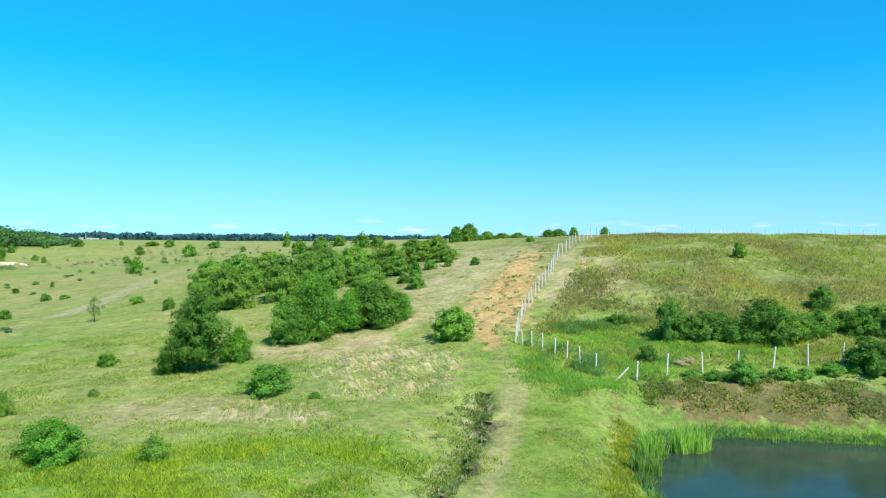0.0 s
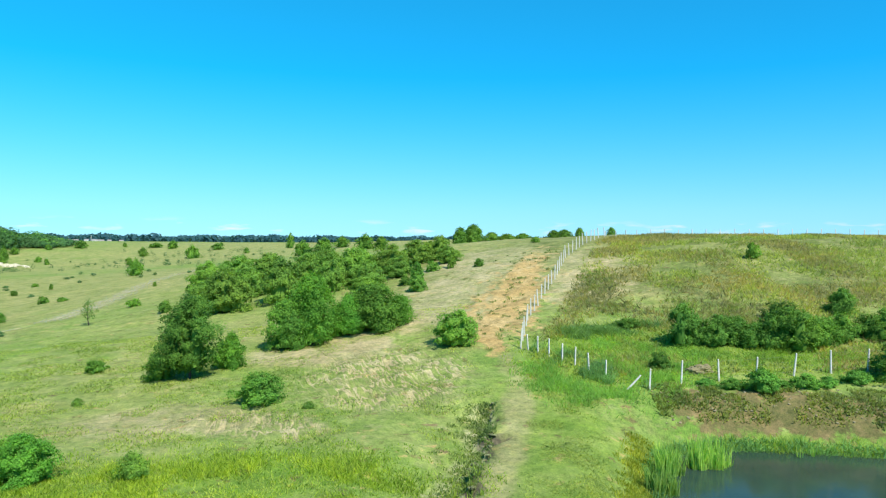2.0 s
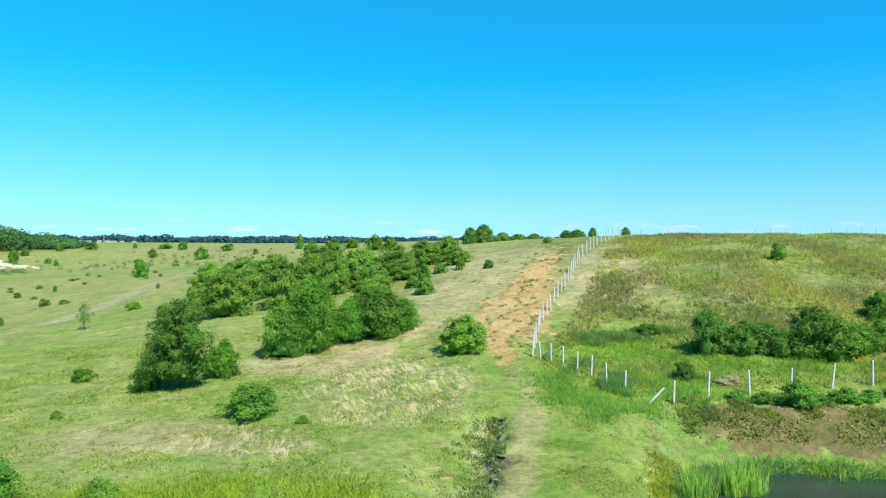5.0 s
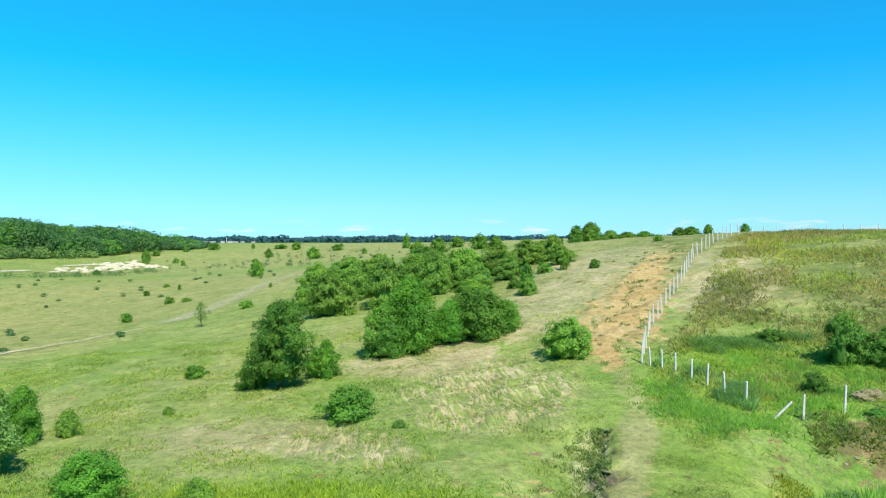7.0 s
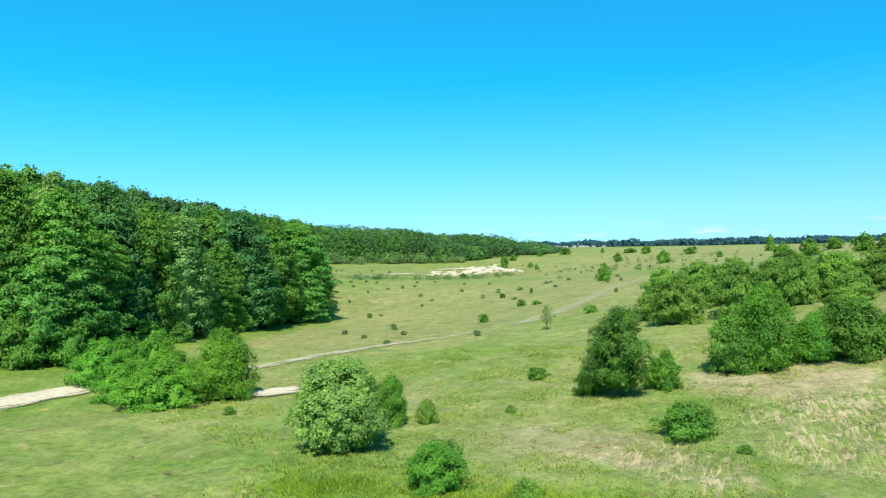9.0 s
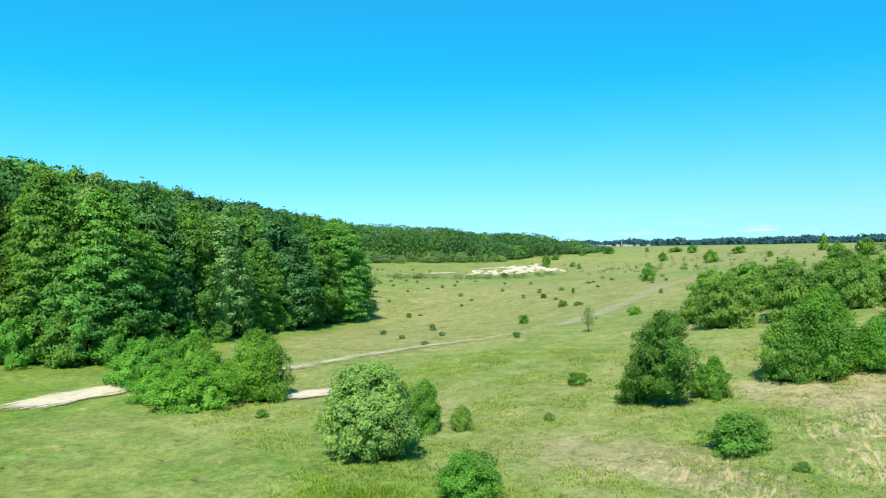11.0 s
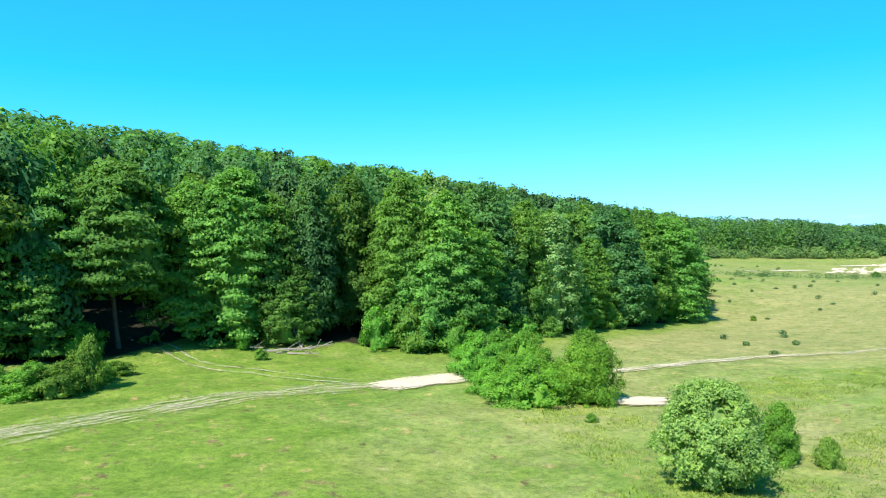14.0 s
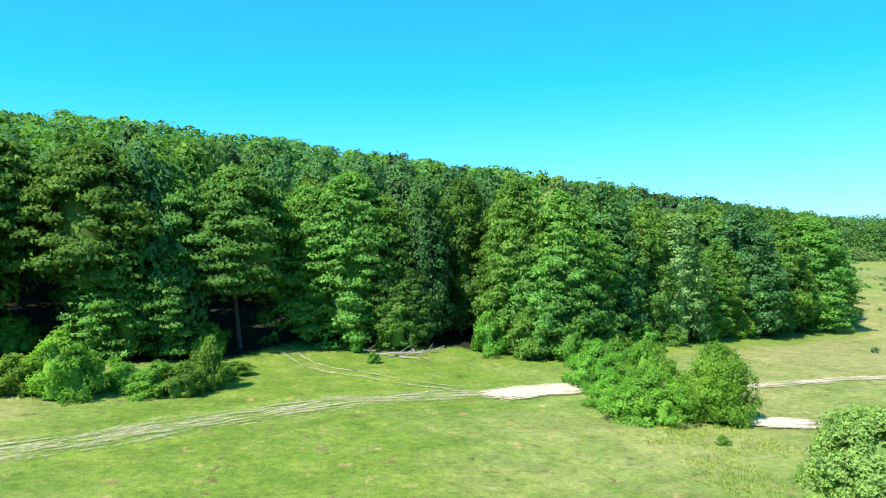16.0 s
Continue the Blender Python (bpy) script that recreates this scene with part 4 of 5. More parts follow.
spread([F1], [(-113.4, 350.7, 7.6, 9.3), (-119.0, 419.4, 8.7, 6.3), (-81.5, 308.3, 6.4, 9.0), (-74.8, 323.9, 6.7, 10.7), (-78.6, 381.7, 6.0, 9.5), (-55.1, 319.5, 6.9, 10.6), (-46.7, 316.5, 5.2, 7.8),
    (-102.4, 200.3, 4.7, 5.1), (-202.0, 399.7, 5.4, 6.0), (-158.7, 369.2, 6.8, 9.3), (-280.6, 399.1, 4.4, 6.1), (-246.1, 369.3, 3.1, 5.0), (-278.1, 427.4, 3.6, 5.1), (-266.7, 443.9, 4.9, 9.8), (-244.6, 458.8, 3.1, 3.5), (-221.9, 456.9, 3.1, 11.5), (-206.4, 448.7, 5.3, 8.3)], 9)
spread([F1], [(-170.5, 433.6, 4.0, 8.7), (-135.7, 388.9, 3.2, 3.9), (-182.0, 469.9, 2.4, 3.9), (-261.3, 362.8, 8.3, 6.5), (-230.2, 353.0, 3.4, 3.4), (-176.5, 336.6, 3.6, 5.3), (-222.1, 275.4, 2.3, 4.5), (-7.9, 354.1, 6.8, 6.4), (-3.7, 341.9, 7.2, 6.2)], 10)
spread([F2], [(-0.7, 103.4, 1.2, 1.7), (-4.8, 105.8, 2.3, 1.4), (-9.2, 99.9, 2.8, 2.5), (34.2, 92.9, 2.0, 2.0), (-10.8, 98.7, 1.2, 2.4), (-7.6, 105.4, 1.6, 2.3), (8.7, 118.9, 1.0, 2.1), (-111.7, 174.6, 1.5, 1.2), (-93.7, 144.1, 1.6, 2.4), (-89.7, 144.9, 0.9, 3.2),
    (-58.3, 115.1, 1.3, 2.7), (-47.2, 102.6, 1.8, 2.6), (-71.4, 148.9, 1.1, 0.9), (-53.4, 125.8, 1.3, 2.5), (-37.5, 67.7, 0.9, 2.4), (-129.0, 128.1, 1.3, 1.7), (-82.1, 115.5, 1.7, 2.6), (-115.3, 165.9, 1.3, 2.2), (-94.6, 146.1, 1.1, 1.4), (-122.6, 184.3, 1.0, 2.1)], 11)

# bank, hedge on the hillside and shrubs before the wood
H1 = plant("bush", 51, 3.6, 5.0, 0.16, 7500, 60, LEAF_WOOD, "dense dark green bush in the hillside hedge", "bush", "hillside bushes", stems=3, low=0.01, taper=0.25)
H2 = plant("bush", 52, 2.8, 4.0, 0.14, 7000, 50, LEAF_WOOD, "dark rounded bush in the hillside hedge", "bush", "hillside bushes", stems=3, low=0.01, taper=0.35)
spread([H1, H2], [(18.2, 65.2, 3.6, 4.2), (21.2, 65.2, 2.5, 4.2), (26.2, 63.8, 3.6, 5.0), (23.6, 64.6, 2.1, 3.6), (34.9, 72.4, 2.5, 3.8), (29.2, 64.4, 2.5, 3.8), (29.0, 70.5, 1.9, 4.2), (34.4, 66.0, 2.2, 3.6), (37.2, 65.4, 2.8, 4.2), (40.5, 66.0, 2.4, 4.6), (35.0, 57.2, 3.4, 5.6), (31.2, 56.2, 2.8, 5.0), (39.0, 58.2, 3.4, 6.0), (33.0, 55.8, 2.4, 4.6), (19.8, 64.8, 2.2, 3.5), (22.4, 65.3, 2.4, 3.8), (24.8, 64.0, 3.0, 4.0), (27.8, 64.6, 3.0, 4.0), (31.5, 65.5, 2.4, 4.0), (36.0, 66.0, 2.6, 4.0), (14.6, 59.4, 1.4, 2.0), (14.0, 70.4, 1.0, 3.0), (19.5, 68.0, 1.0, 2.6)], 12)
spread([plant("bush", 53, 1.8, 3.0, 0.12, 6500, 40, LEAF_MAPLE, "low green bush on the pond bank below the fence", "bush", "bank bushes", stems=3, low=0.01, taper=0.25)],
    [(20.6, 54.6, 1.5, 3.0), (18.6, 55.2, 0.8, 1.8), (23.8, 55.0, 1.0, 2.4), (25.6, 55.4, 0.7, 1.8), (27.8, 55.6, 0.9, 2.4), (22.3, 55.0, 0.5, 1.6), (16.9, 55.8, 0.5, 1.6)], 13)
spread([plant("bush", 54, 3.6, 4.8, 0.15, 10500, 55, LEAF_FRESH, "light green shrub in front of the dark wood edge", "bush", "wood-edge shrubs", stems=3, low=0.02, taper=0.3),
    plant("bush", 55, 3.0, 4.4, 0.15, 9500, 50, LEAF_BUSH, "green shrub in front of the dark wood edge", "bush", "wood-edge shrubs", stems=3, low=0.02, taper=0.3)],
    [(-67.2, -9.6, 5.6, 6.6), (-68.0, -14.0, 3.4, 6.0), (-69.2, -3.1, 3.0, 5.6), (-72.4, 1.2, 5.0, 3.8), (-71.3, -6.4, 2.8, 4.6), (-69.8, -0.6, 3.0, 5.0), (-76.0, 1.6, 1.9, 4.0), (-79.7, 2.6, 1.5, 3.6), (-93.4, 15.5, 2.7, 2.5), (-86.9, 17.4, 1.4, 2.0), (-66.0, -19.0, 3.4, 5.0), (-74.0, -11.0, 2.4, 5.0)], 14)

# undergrowth along the wood's edge
spread([plant("bush", 57, 4.0, 5.5, 0.26, 5500, 50, LEAF_BUSH, "green undergrowth bush below the wood's edge", "bush", "undergrowth", stems=3, low=0.02, taper=0.2),
    plant("bush", 58, 4.0, 5.5, 0.26, 5500, 50, LEAF_FRESH, "bright undergrowth bush below the wood's edge", "bush", "undergrowth", stems=3, low=0.02, taper=0.2)],
    [(-98.0, 21.5, 5.0, 5.0), (-93.5, 33.0, 5.5, 6.0), (-90.5, 37.5, 6.0, 6.5), (-89.5, 43.0, 5.0, 7.0), (-92.0, 48.5, 5.0, 6.5), (-96.5, 55.0, 4.0, 6.0), (-101.0, 62.0, 3.6, 5.5), (-108.5, 72.0, 4.4, 6.0), (-115.0, 81.0, 5.0, 7.0), (-88.0, -2.0, 4.0, 6.0), (-86.0, -12.0, 4.5, 7.0), (-86.0, -22.0, 4.0, 6.0)], 19)

# ---- the wood ----

def wood_depth(x, y):
    """How far a place lies inside the wood, along x."""
    edge = np.interp(y, EDGE_Y, EDGE_X) if y < 140 else -158 - (y - 140) * 1.5
    return edge - x


W = [plant("tree", 61 + k, hh, ww, lf, int(cn * 1.2), 230, mat, label, "tree", "woodland trees", low=low, taper=tp, flat=fl, thick=0.22, shell=0.85, core=0.45, lobes=1 if fl < 0.4 else 3)
    for k, (hh, ww, lf, cn, mat, low, tp, fl, label) in enumerate((
        (20, 13, 0.215, 17000, LEAF_MAPLE, 0.03, 0.3, 0.24, "tall dark green hornbeam at the wood's edge, leafy to the ground"),
        (19, 12, 0.215, 17000, LEAF_MAPLE, 0.04, 0.36, 0.22, "tall green hornbeam in layered sprays at the wood's edge"),
        (21, 12, 0.22, 16000, LEAF_LIME, 0.05, 0.2, 0.46, "tall blue-green lime tree at the wood's edge"),
        (20, 12, 0.215, 16000, LEAF_WOOD, 0.1, 0.2, 0.44, "tall dark green woodland tree with shaded lower limbs"),
        (18, 11, 0.215, 16000, LEAF_MAPLE, 0.04, 0.3, 0.42, "brighter green maple at the wood's edge"),
        (21, 12, 0.22, 16000, LEAF_OLIVE, 0.05, 0.25, 0.45, "tall pale grey-green tree at the wood's edge")))]
SHADE = [plant("tree", 68 + k, 20, 13, 0.28, 18000, 120, mat, "tall tree with a high crown over the dark wood floor", "tree", "woodland trees", low=lw, taper=0.2, flat=0.34, thick=0.3, shell=0.8)
    for k, (mat, lw) in enumerate(((LEAF_WOOD, 0.36), (LEAF_MAPLE, 0.3)))]
MIDDLE = [plant("tree", 78 + k, 20, 12.5, 0.44, 6200, 90, mat, "tall leafy tree in the second row of the wood", "tree", "woodland trees", low=0.1, taper=0.1, flat=0.6, thick=0.28, shell=0.85, lobes=3, core=0.6)
    for k, mat in enumerate((LEAF_LIME, LEAF_MAPLE, LEAF_WOOD, LEAF_WOOD))]
BACK = [plant("tree", 71 + k, 20, 12.5, 0.52, 3000, 70, mat, "woodland tree rising behind the wood's edge", "tree", "woodland trees", low=0.3, taper=0.05, flat=0.7, thick=0.28, shell=0.85, lobes=3, core=0.62)
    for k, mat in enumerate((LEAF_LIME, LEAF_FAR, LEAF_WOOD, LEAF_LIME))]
# how high the treetops stand against the sky, by compass bearing from the meadow's edge
BEARING = (-125, -114.4, -107.2, -102, -100.4, -98.2, -93.8, -90.2, -85.6, -82.8, -80.9, -77.6, -74.8, -71.6, -67.1, -65, -62.9, -58.8, -54.9, -50)
TREETOPS = (0.17, 0.186, 0.188, 0.180, 0.166, 0.172, 0.166, 0.152, 0.144, 0.138, 0.124, 0.130, 0.118, 0.099, 0.0945, 0.081, 0.076, 0.061, 0.046, 0.036)


def headroom(x, y):
    """The height that a tree may reach at this place in the wood."""
    bearing = math.degrees(math.atan2(x + 3.8, y - 14.0))
    return 16.2 + float(np.interp(bearing, BEARING, TREETOPS)) * math.hypot(x + 3.8, y - 14.0) - lie(x, y)


# the trees of the edge, from the wood's mouth to its far corner: place, height, width
EDGE_TREES = (
    (0, (-99.0, 15.2, 24.2, 12.5), (-97.0, 37.8, 24.4, 10.5), (-99.0, 50.5, 17.0, 9.5), (-134.5, 109.5, 24.0, 15.0)),
    (1, (-99.0, 9.4, 22.0, 10.5), (-95.0, 43.8, 22.5, 11.5), (-99.5, 19.6, 21.0, 9.0), (-113.0, 74.0, 14.0, 9.5)),
    (2, (-99.6, 25.0, 23.6, 10.0), (-103.0, 54.0, 24.4, 13.0), (-120.0, 86.0, 24.0, 15.5)),
    (3, (-104.5, 31.5, 24.0, 12.0), (-105.0, 60.5, 22.0, 11.0), (-116.5, 79.5, 17.0, 11.0), (-127.0, 98.0, 22.5, 14.0)),
    (4, (-96.6, 22.6, 11.0, 7.0), (-93.5, 39.5, 15.0, 8.5), (-123.0, 93.0, 14.0, 10.0), (-145.0, 122.0, 21.5, 13.0)),
    (5, (-105.5, 64.8, 20.5, 12.0), (-103.5, 46.5, 25.0, 10.0)))
rng = random.Random(7)
middle, rear, deep = [], [], []
stand = [p for row in EDGE_TREES for p in row[1:]]
for j in range(-10, 34):
    for i in range(0, 40):
        y = j * 9.0 + rng.uniform(-2.4, 2.4)
        x = -84 - i * 9.0 + rng.uniform(-2.4, 2.4) - (4.5 if j % 2 else 0)
        d = wood_depth(x, y)
        hgt, wid = rng.uniform(20.0, 26.0), rng.uniform(10.5, 14.0)
        if y < 14 + 0.47 * (x + 4) - 16:   # the wood's far flank lies behind the hill's shoulder
            continue
        if near_line(np.array(x), np.array(y), [(-84, 7), (-96, 5), (-108, -3)]) < 5.0 or min(math.hypot(x - q[0], y - q[1]) for q in stand) < 7.0:
            continue
        hgt = min(hgt, headroom(x, y) - rng.uniform(0.0, 2.2))
        if hgt < 9 or math.degrees(math.atan2(x + 3.8, y - 14.0)) > -52.8:
            continue
        if 7 <= d < 26 and y < 172:
            middle.append((x, y, hgt, wid))
        elif 26 <= d < 80 and y < 172:
            rear.append((x, y, hgt, wid))
        elif 80 <= d < 175 and y < 172:
            deep.append((x, y, hgt, wid * 1.15))
for k, *spots in EDGE_TREES:
    spread([W[k]], [(x, y, h, w * 1.18) for x, y, h, w in spots], 15 + k)
# the last of these stands out of view, added to shade the mouth
spread(SHADE, [(-87.0, -25.0, 25.0, 14.5), (-94.5, 1.0, 24.0, 15.0), (-86.5, -14.5, 25.0, 14.0), (-92.0, -6.0, 21.0, 12.0), (-78.5, -29.0, 22.0, 13.0)], 17)
middle += [(-76.0, -34.0, 25.0, 14.0), (-70.0, -40.0, 25.0, 14.0), (-82.0, -39.0, 25.0, 14.0), (-66.0, -49.0, 24.0, 14.0), (-75.0, -48.0, 25.0, 14.0)]   # the wood carried on past the mouth by unseen trees, added to shade it
spread(MIDDLE, middle, 18)
spread([plant("tree", 88, 14, 6.0, 0.24, 8000, 60, LEAF_MAPLE, "slender understorey hornbeam with level sprays in the dark wood mouth", "tree", "understorey trees", low=0.08, taper=0.3, flat=0.2, thick=0.12, shell=0.6, core=0.3)],
    [(-85.0, -10.0, 16.0, 7.0), (-86.5, -5.8, 13.0, 5.5), (-84.0, -13.5, 12.0, 5.0)], 20)
rng.shuffle(rear)
spread(BACK, rear, 16)


def canopy(name, spots, leaf, count, mat, label, seed, bare=0.0):
    """Many far trees as one mass of leaf clumps over trunks too deep in shade to be seen."""
    rs = np.random.RandomState(seed)
    vs, fs, ns, base = [], [], [], 0
    for x, y, h, w in spots:
        a, u = rs.rand(count) * 2 * np.pi, rs.rand(count)
        u = bare + (1 - bare) * u
        lob = 1 + 0.25 * np.sin(3 * a + rs.rand() * 6)
        rr = np.sqrt(np.clip(1 - (2 * u - 0.9) ** 2 / 1.25, 0.03, 1)) * w / 2 * lob * (0.3 + 0.75 * rs.rand(count) ** 0.45)
        pos = np.stack([x + rr * np.cos(a), y + rr * np.sin(a), lie(x, y) + h * (0.08 + 0.9 * u)], -1)
        nrm = np.stack([np.cos(a), np.sin(a), 0.3 + 1.3 * u], -1) + rs.normal(size=(count, 3)) * 0.35
        nrm /= np.linalg.norm(nrm, axis=1)[:, None]
        p1 = np.cross(nrm, rs.normal(size=(count, 3)))
        p1 /= np.linalg.norm(p1, axis=1)[:, None]
        p2 = np.cross(nrm, p1)
        s = leaf * (0.6 + 0.8 * rs.rand(count))[:, None]
        vs.append(np.stack([pos - p1 * s * 0.55, pos + p1 * s * 0.35 - p2 * s * 0.45, pos + p1 * s * 0.3 + p2 * s * 0.5 - nrm * s * 0.12], 1).reshape(-1, 3))
        ns.append(np.repeat(nrm, 3, axis=0))
        fs.append(base + np.arange(3 * count).reshape(-1, 3))
        base += 3 * count
    mesh = leafy(bpy.data.meshes.new(name), np.concatenate(vs), np.concatenate(fs), np.concatenate(ns))
    mesh.materials.append(mat)
    return tagged(new(name, mesh), label, "woodland", kind="stuff")


for k, mat in enumerate((LEAF_WOOD, LEAF_LIME, LEAF_MAPLE)):
    canopy("forest_canopy", deep[k::3], 1.3, 220, mat, "unbroken green canopy of the wood on the slope", 81 + 10 * k, bare=0.42)

# distant woods behind the meadow and along the horizon
rng = random.Random(9)
far_wood = []
FRONT = ((-300, 150), (-318, 205), (-345, 250), (-358, 295), (-352, 328), (-338, 352), (-323, 371), (-311, 388), (-303, 404), (-300, 428), (-289, 441), (-282, 458))
CREST = (0.052, 0.05, 0.047, 0.042, 0.038, 0.033, 0.024, 0.0205, 0.022, 0.018, 0.0095, 0.004)   # how the treetops climb towards the sky
for k in range(700):
    a = rng.uniform(0, 11)
    d = 130 * rng.uniform(0, 1) ** 1.4
    x = np.interp(a, range(12), [p[0] for p in FRONT]) - 0.75 * d + rng.uniform(-6, 6)
    y = np.interp(a, range(12), [p[1] for p in FRONT]) + 0.66 * d + rng.uniform(-6, 6)
    top = 15.3 + np.interp(a, range(12), CREST) * math.hypot(x, y - 10) + 1.5 - 6 * float(rough(np.array(x), np.array(y), 22.0, 45)) ** 1.5 - rng.uniform(0, 3) - 6 * max(0, 1 - d / 20)
    far_wood.append((x, y, max(3.5, top - lie(x, y)), rng.uniform(11, 19)))
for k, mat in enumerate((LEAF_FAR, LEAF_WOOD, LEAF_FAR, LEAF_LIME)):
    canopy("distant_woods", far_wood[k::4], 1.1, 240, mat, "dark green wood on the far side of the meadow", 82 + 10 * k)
willows = []
for k in range(70):
    a = rng.uniform(1.5, 6.5)
    willows.append((np.interp(a, range(12), [p[0] for p in FRONT]) + rng.uniform(2, 10), np.interp(a, range(12), [p[1] for p in FRONT]) - rng.uniform(0, 6), rng.uniform(4, 8), rng.uniform(6, 11)))
canopy("willow_belt", willows, 0.8, 200, LEAF_OLIVE, "pale grey-green willows along the foot of the far wood", 86)
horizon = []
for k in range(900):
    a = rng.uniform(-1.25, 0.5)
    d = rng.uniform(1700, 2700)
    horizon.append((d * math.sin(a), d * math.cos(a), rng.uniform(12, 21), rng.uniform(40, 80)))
canopy("horizon_woods", horizon, 9.0, 60, LEAF_HAZE, "dark haze-blue line of woods along the horizon", 83)

for ob, m in STAND:
    ob.matrix_basis = m


# ---- fence ----
def post_mesh():
    bm = bmesh.new()
    bmesh.ops.create_cube(bm, size=1.0)
    for v in bm.verts:
        top = v.co.z > 0
        v.co = Vector((v.co.x * (0.105 if top else 0.13), v.co.y * (0.105 if top else 0.13), 1.75 if top else -0.3))
    cap = [f for f in bm.faces if f.normal.z > 0.9]
    up = bmesh.ops.extrude_face_region(bm, geom=cap)["geom"]
    for v in up:
        if isinstance(v, bmesh.types.BMVert):
            v.co = Vector((v.co.x * 0.4, v.co.y * 0.4, 1.81))
    bmesh.ops.bevel(bm, geom=[e for e in bm.edges if abs(e.verts[0].co.z - e.verts[1].co.z) > 1], offset=0.012, segments=1, affect="EDGES")
    mesh = bpy.data.meshes.new("post")
    bm.to_mesh(mesh)
    bm.free()
    mesh.materials.append(CONCRETE)
    return mesh


POST = post_mesh()


def fence(line, gap, label, seed, tall=1.0, fallen=-1):
    """Posts along a line with strands of wire between them."""
    rg = random.Random(seed)
    root = new("fence")
    root.location = (*line[0], lie(*line[0]))
    tagged(root, label, "fence")
    bpy.context.view_layer.update()
    inv = root.matrix_basis.inverted()
    lengths = [math.hypot(bx - ax, by - ay) for (ax, ay), (bx, by) in zip(line, line[1:])]
    total, heads = sum(lengths), []
    for k in range(int(total / gap) + 1 if gap else len(line)):
        s = k * gap if gap else sum(lengths[:k])
        for (ax, ay), (bx, by), ln in zip(line, line[1:], lengths):
            if s <= ln:
                break
            s -= ln
        x, y = ax + (bx - ax) * min(s / ln, 1), ay + (by - ay) * min(s / ln, 1)
        if not gap:
            x, y = line[k]
        tilt = Euler((radians(rg.gauss(0, 1.8)), radians(rg.gauss(0, 1.8)), math.atan2(by - ay, bx - ax)))
        if k == fallen:   # one post has been pushed over
            tilt = Euler((0, radians(42), 0))
        m = Matrix.LocRotScale((x, y, lie(x, y)), tilt, Vector((1, 1, tall * rg.uniform(0.94, 1.04))))
        ob = new("post", POST)
        ob.parent = root
        ob.matrix_basis = inv @ m
        heads.append(m)
    for level in (0.35, 0.75, 1.15, 1.6):
        bm = bmesh.new()
        prev = None
        for m in heads:
            c = inv @ m @ Vector((0, 0.07, level))
            ring = [bm.verts.new(c + Vector((0.003 * math.cos(a), 0.003 * math.sin(a) * 0.3, 0.003 * math.sin(a)))) for a in (0.5, 2.6, 4.7)]
            if prev:
                for i in range(3):
                    bm.faces.new((prev[i], prev[(i + 1) % 3], ring[(i + 1) % 3], ring[i]))
            prev = ring
        part("wire", bm, WIRE, root)
    return root


fence([(3.6, 66.4), (4.8, 75.4), (7.0, 83.7), (9.1, 90.9), (11.7, 101.5), (15.5, 111.2), (18.8, 118.2), (20.5, 120.5)], 2.1, "white concrete post fence climbing the hill by the sandy path", 1)
fence([(4.2, 65.6), (5.0, 64.6), (5.9, 63.6), (6.9, 62.3), (7.8, 60.9), (8.7, 59.2), (9.8, 57.8), (11.0, 55.4), (12.6, 55.2)], 0, "white concrete post fence curving down beside the dam", 2, tall=0.85, fallen=7)
fence([(20.5, 120.5), (26.0, 125.0), (40.0, 128.0), (75.0, 131.0)], 2.6, "white concrete post fence along the hill's crest", 4, tall=0.6)
fence([(15.2, 56.2), (18.2, 56.6), (33.1, 58.4), (60, 62)], 2.95, "white concrete post fence above the pond bank", 3)


# ---- reeds, grass tufts, brush ----
def blades(name, spots, mat, label, category, seed, kind="stuff", droop=0.3):
    """Clumps of upright bent blades: spots of (x, y, radius, height, count, blade width)."""
    rs = np.random.RandomState(seed)
    vs, fs, base = [], [], 0
    for x, y, r, h, c, bw in spots:
        a, q = rs.rand(c) * 2 * np.pi, r * np.sqrt(rs.rand(c))
        px, py = x + q * np.cos(a), y + q * np.sin(a)
        pz = surface(px, py) - 0.01
        hh = h * (0.55 + 0.5 * rs.rand(c))
        f = rs.rand(c) * 2 * np.pi
        bx, by = np.cos(f) * bw / 2, np.sin(f) * bw / 2
        lx, ly = rs.normal(size=c) * droop * hh, rs.normal(size=c) * droop * hh
        p = [np.stack([px - bx, py - by, pz], -1), np.stack([px + bx, py + by, pz], -1),
            np.stack([px + bx * 0.8 + lx * 0.4, py + by * 0.8 + ly * 0.4, pz + hh * 0.6], -1), np.stack([px - bx * 0.8 + lx * 0.4, py - by * 0.8 + ly * 0.4, pz + hh * 0.6], -1),
            np.stack([px + lx, py + ly, pz + hh], -1)]
        vs.append(np.stack(p, 1).reshape(-1, 3))
        k = base + np.arange(c) * 5
        fs.append(np.concatenate([np.stack(t, -1) for t in ((k, k + 1, k + 2), (k, k + 2, k + 3), (k + 3, k + 2, k + 4))], 1).reshape(-1, 3))
        base += 5 * c
    mesh = fill(bpy.data.meshes.new(name), np.concatenate(vs), np.concatenate(fs))
    mesh.materials.append(mat)
    return tagged(new(name, mesh), label, category, kind=kind)


rg0 = random.Random(3)
blades("reed_clump", [(14.4, 46.3, 0.75, 3.0, 280, 0.07), (13.4, 46.0, 0.6, 3.2, 200, 0.07), (15.2, 46.5, 0.35, 2.6, 60, 0.07)], REED, "clump of tall green reeds in the pond's shallows", "reeds", 91, kind="", droop=0.12)
blades("reed_clump", [(11.0, 44.4, 0.55, 2.4, 190, 0.06), (11.7, 44.6, 0.4, 2.6, 120, 0.06)], REED, "low clump of green reeds beside the tall one", "reeds", 94, kind="", droop=0.15)
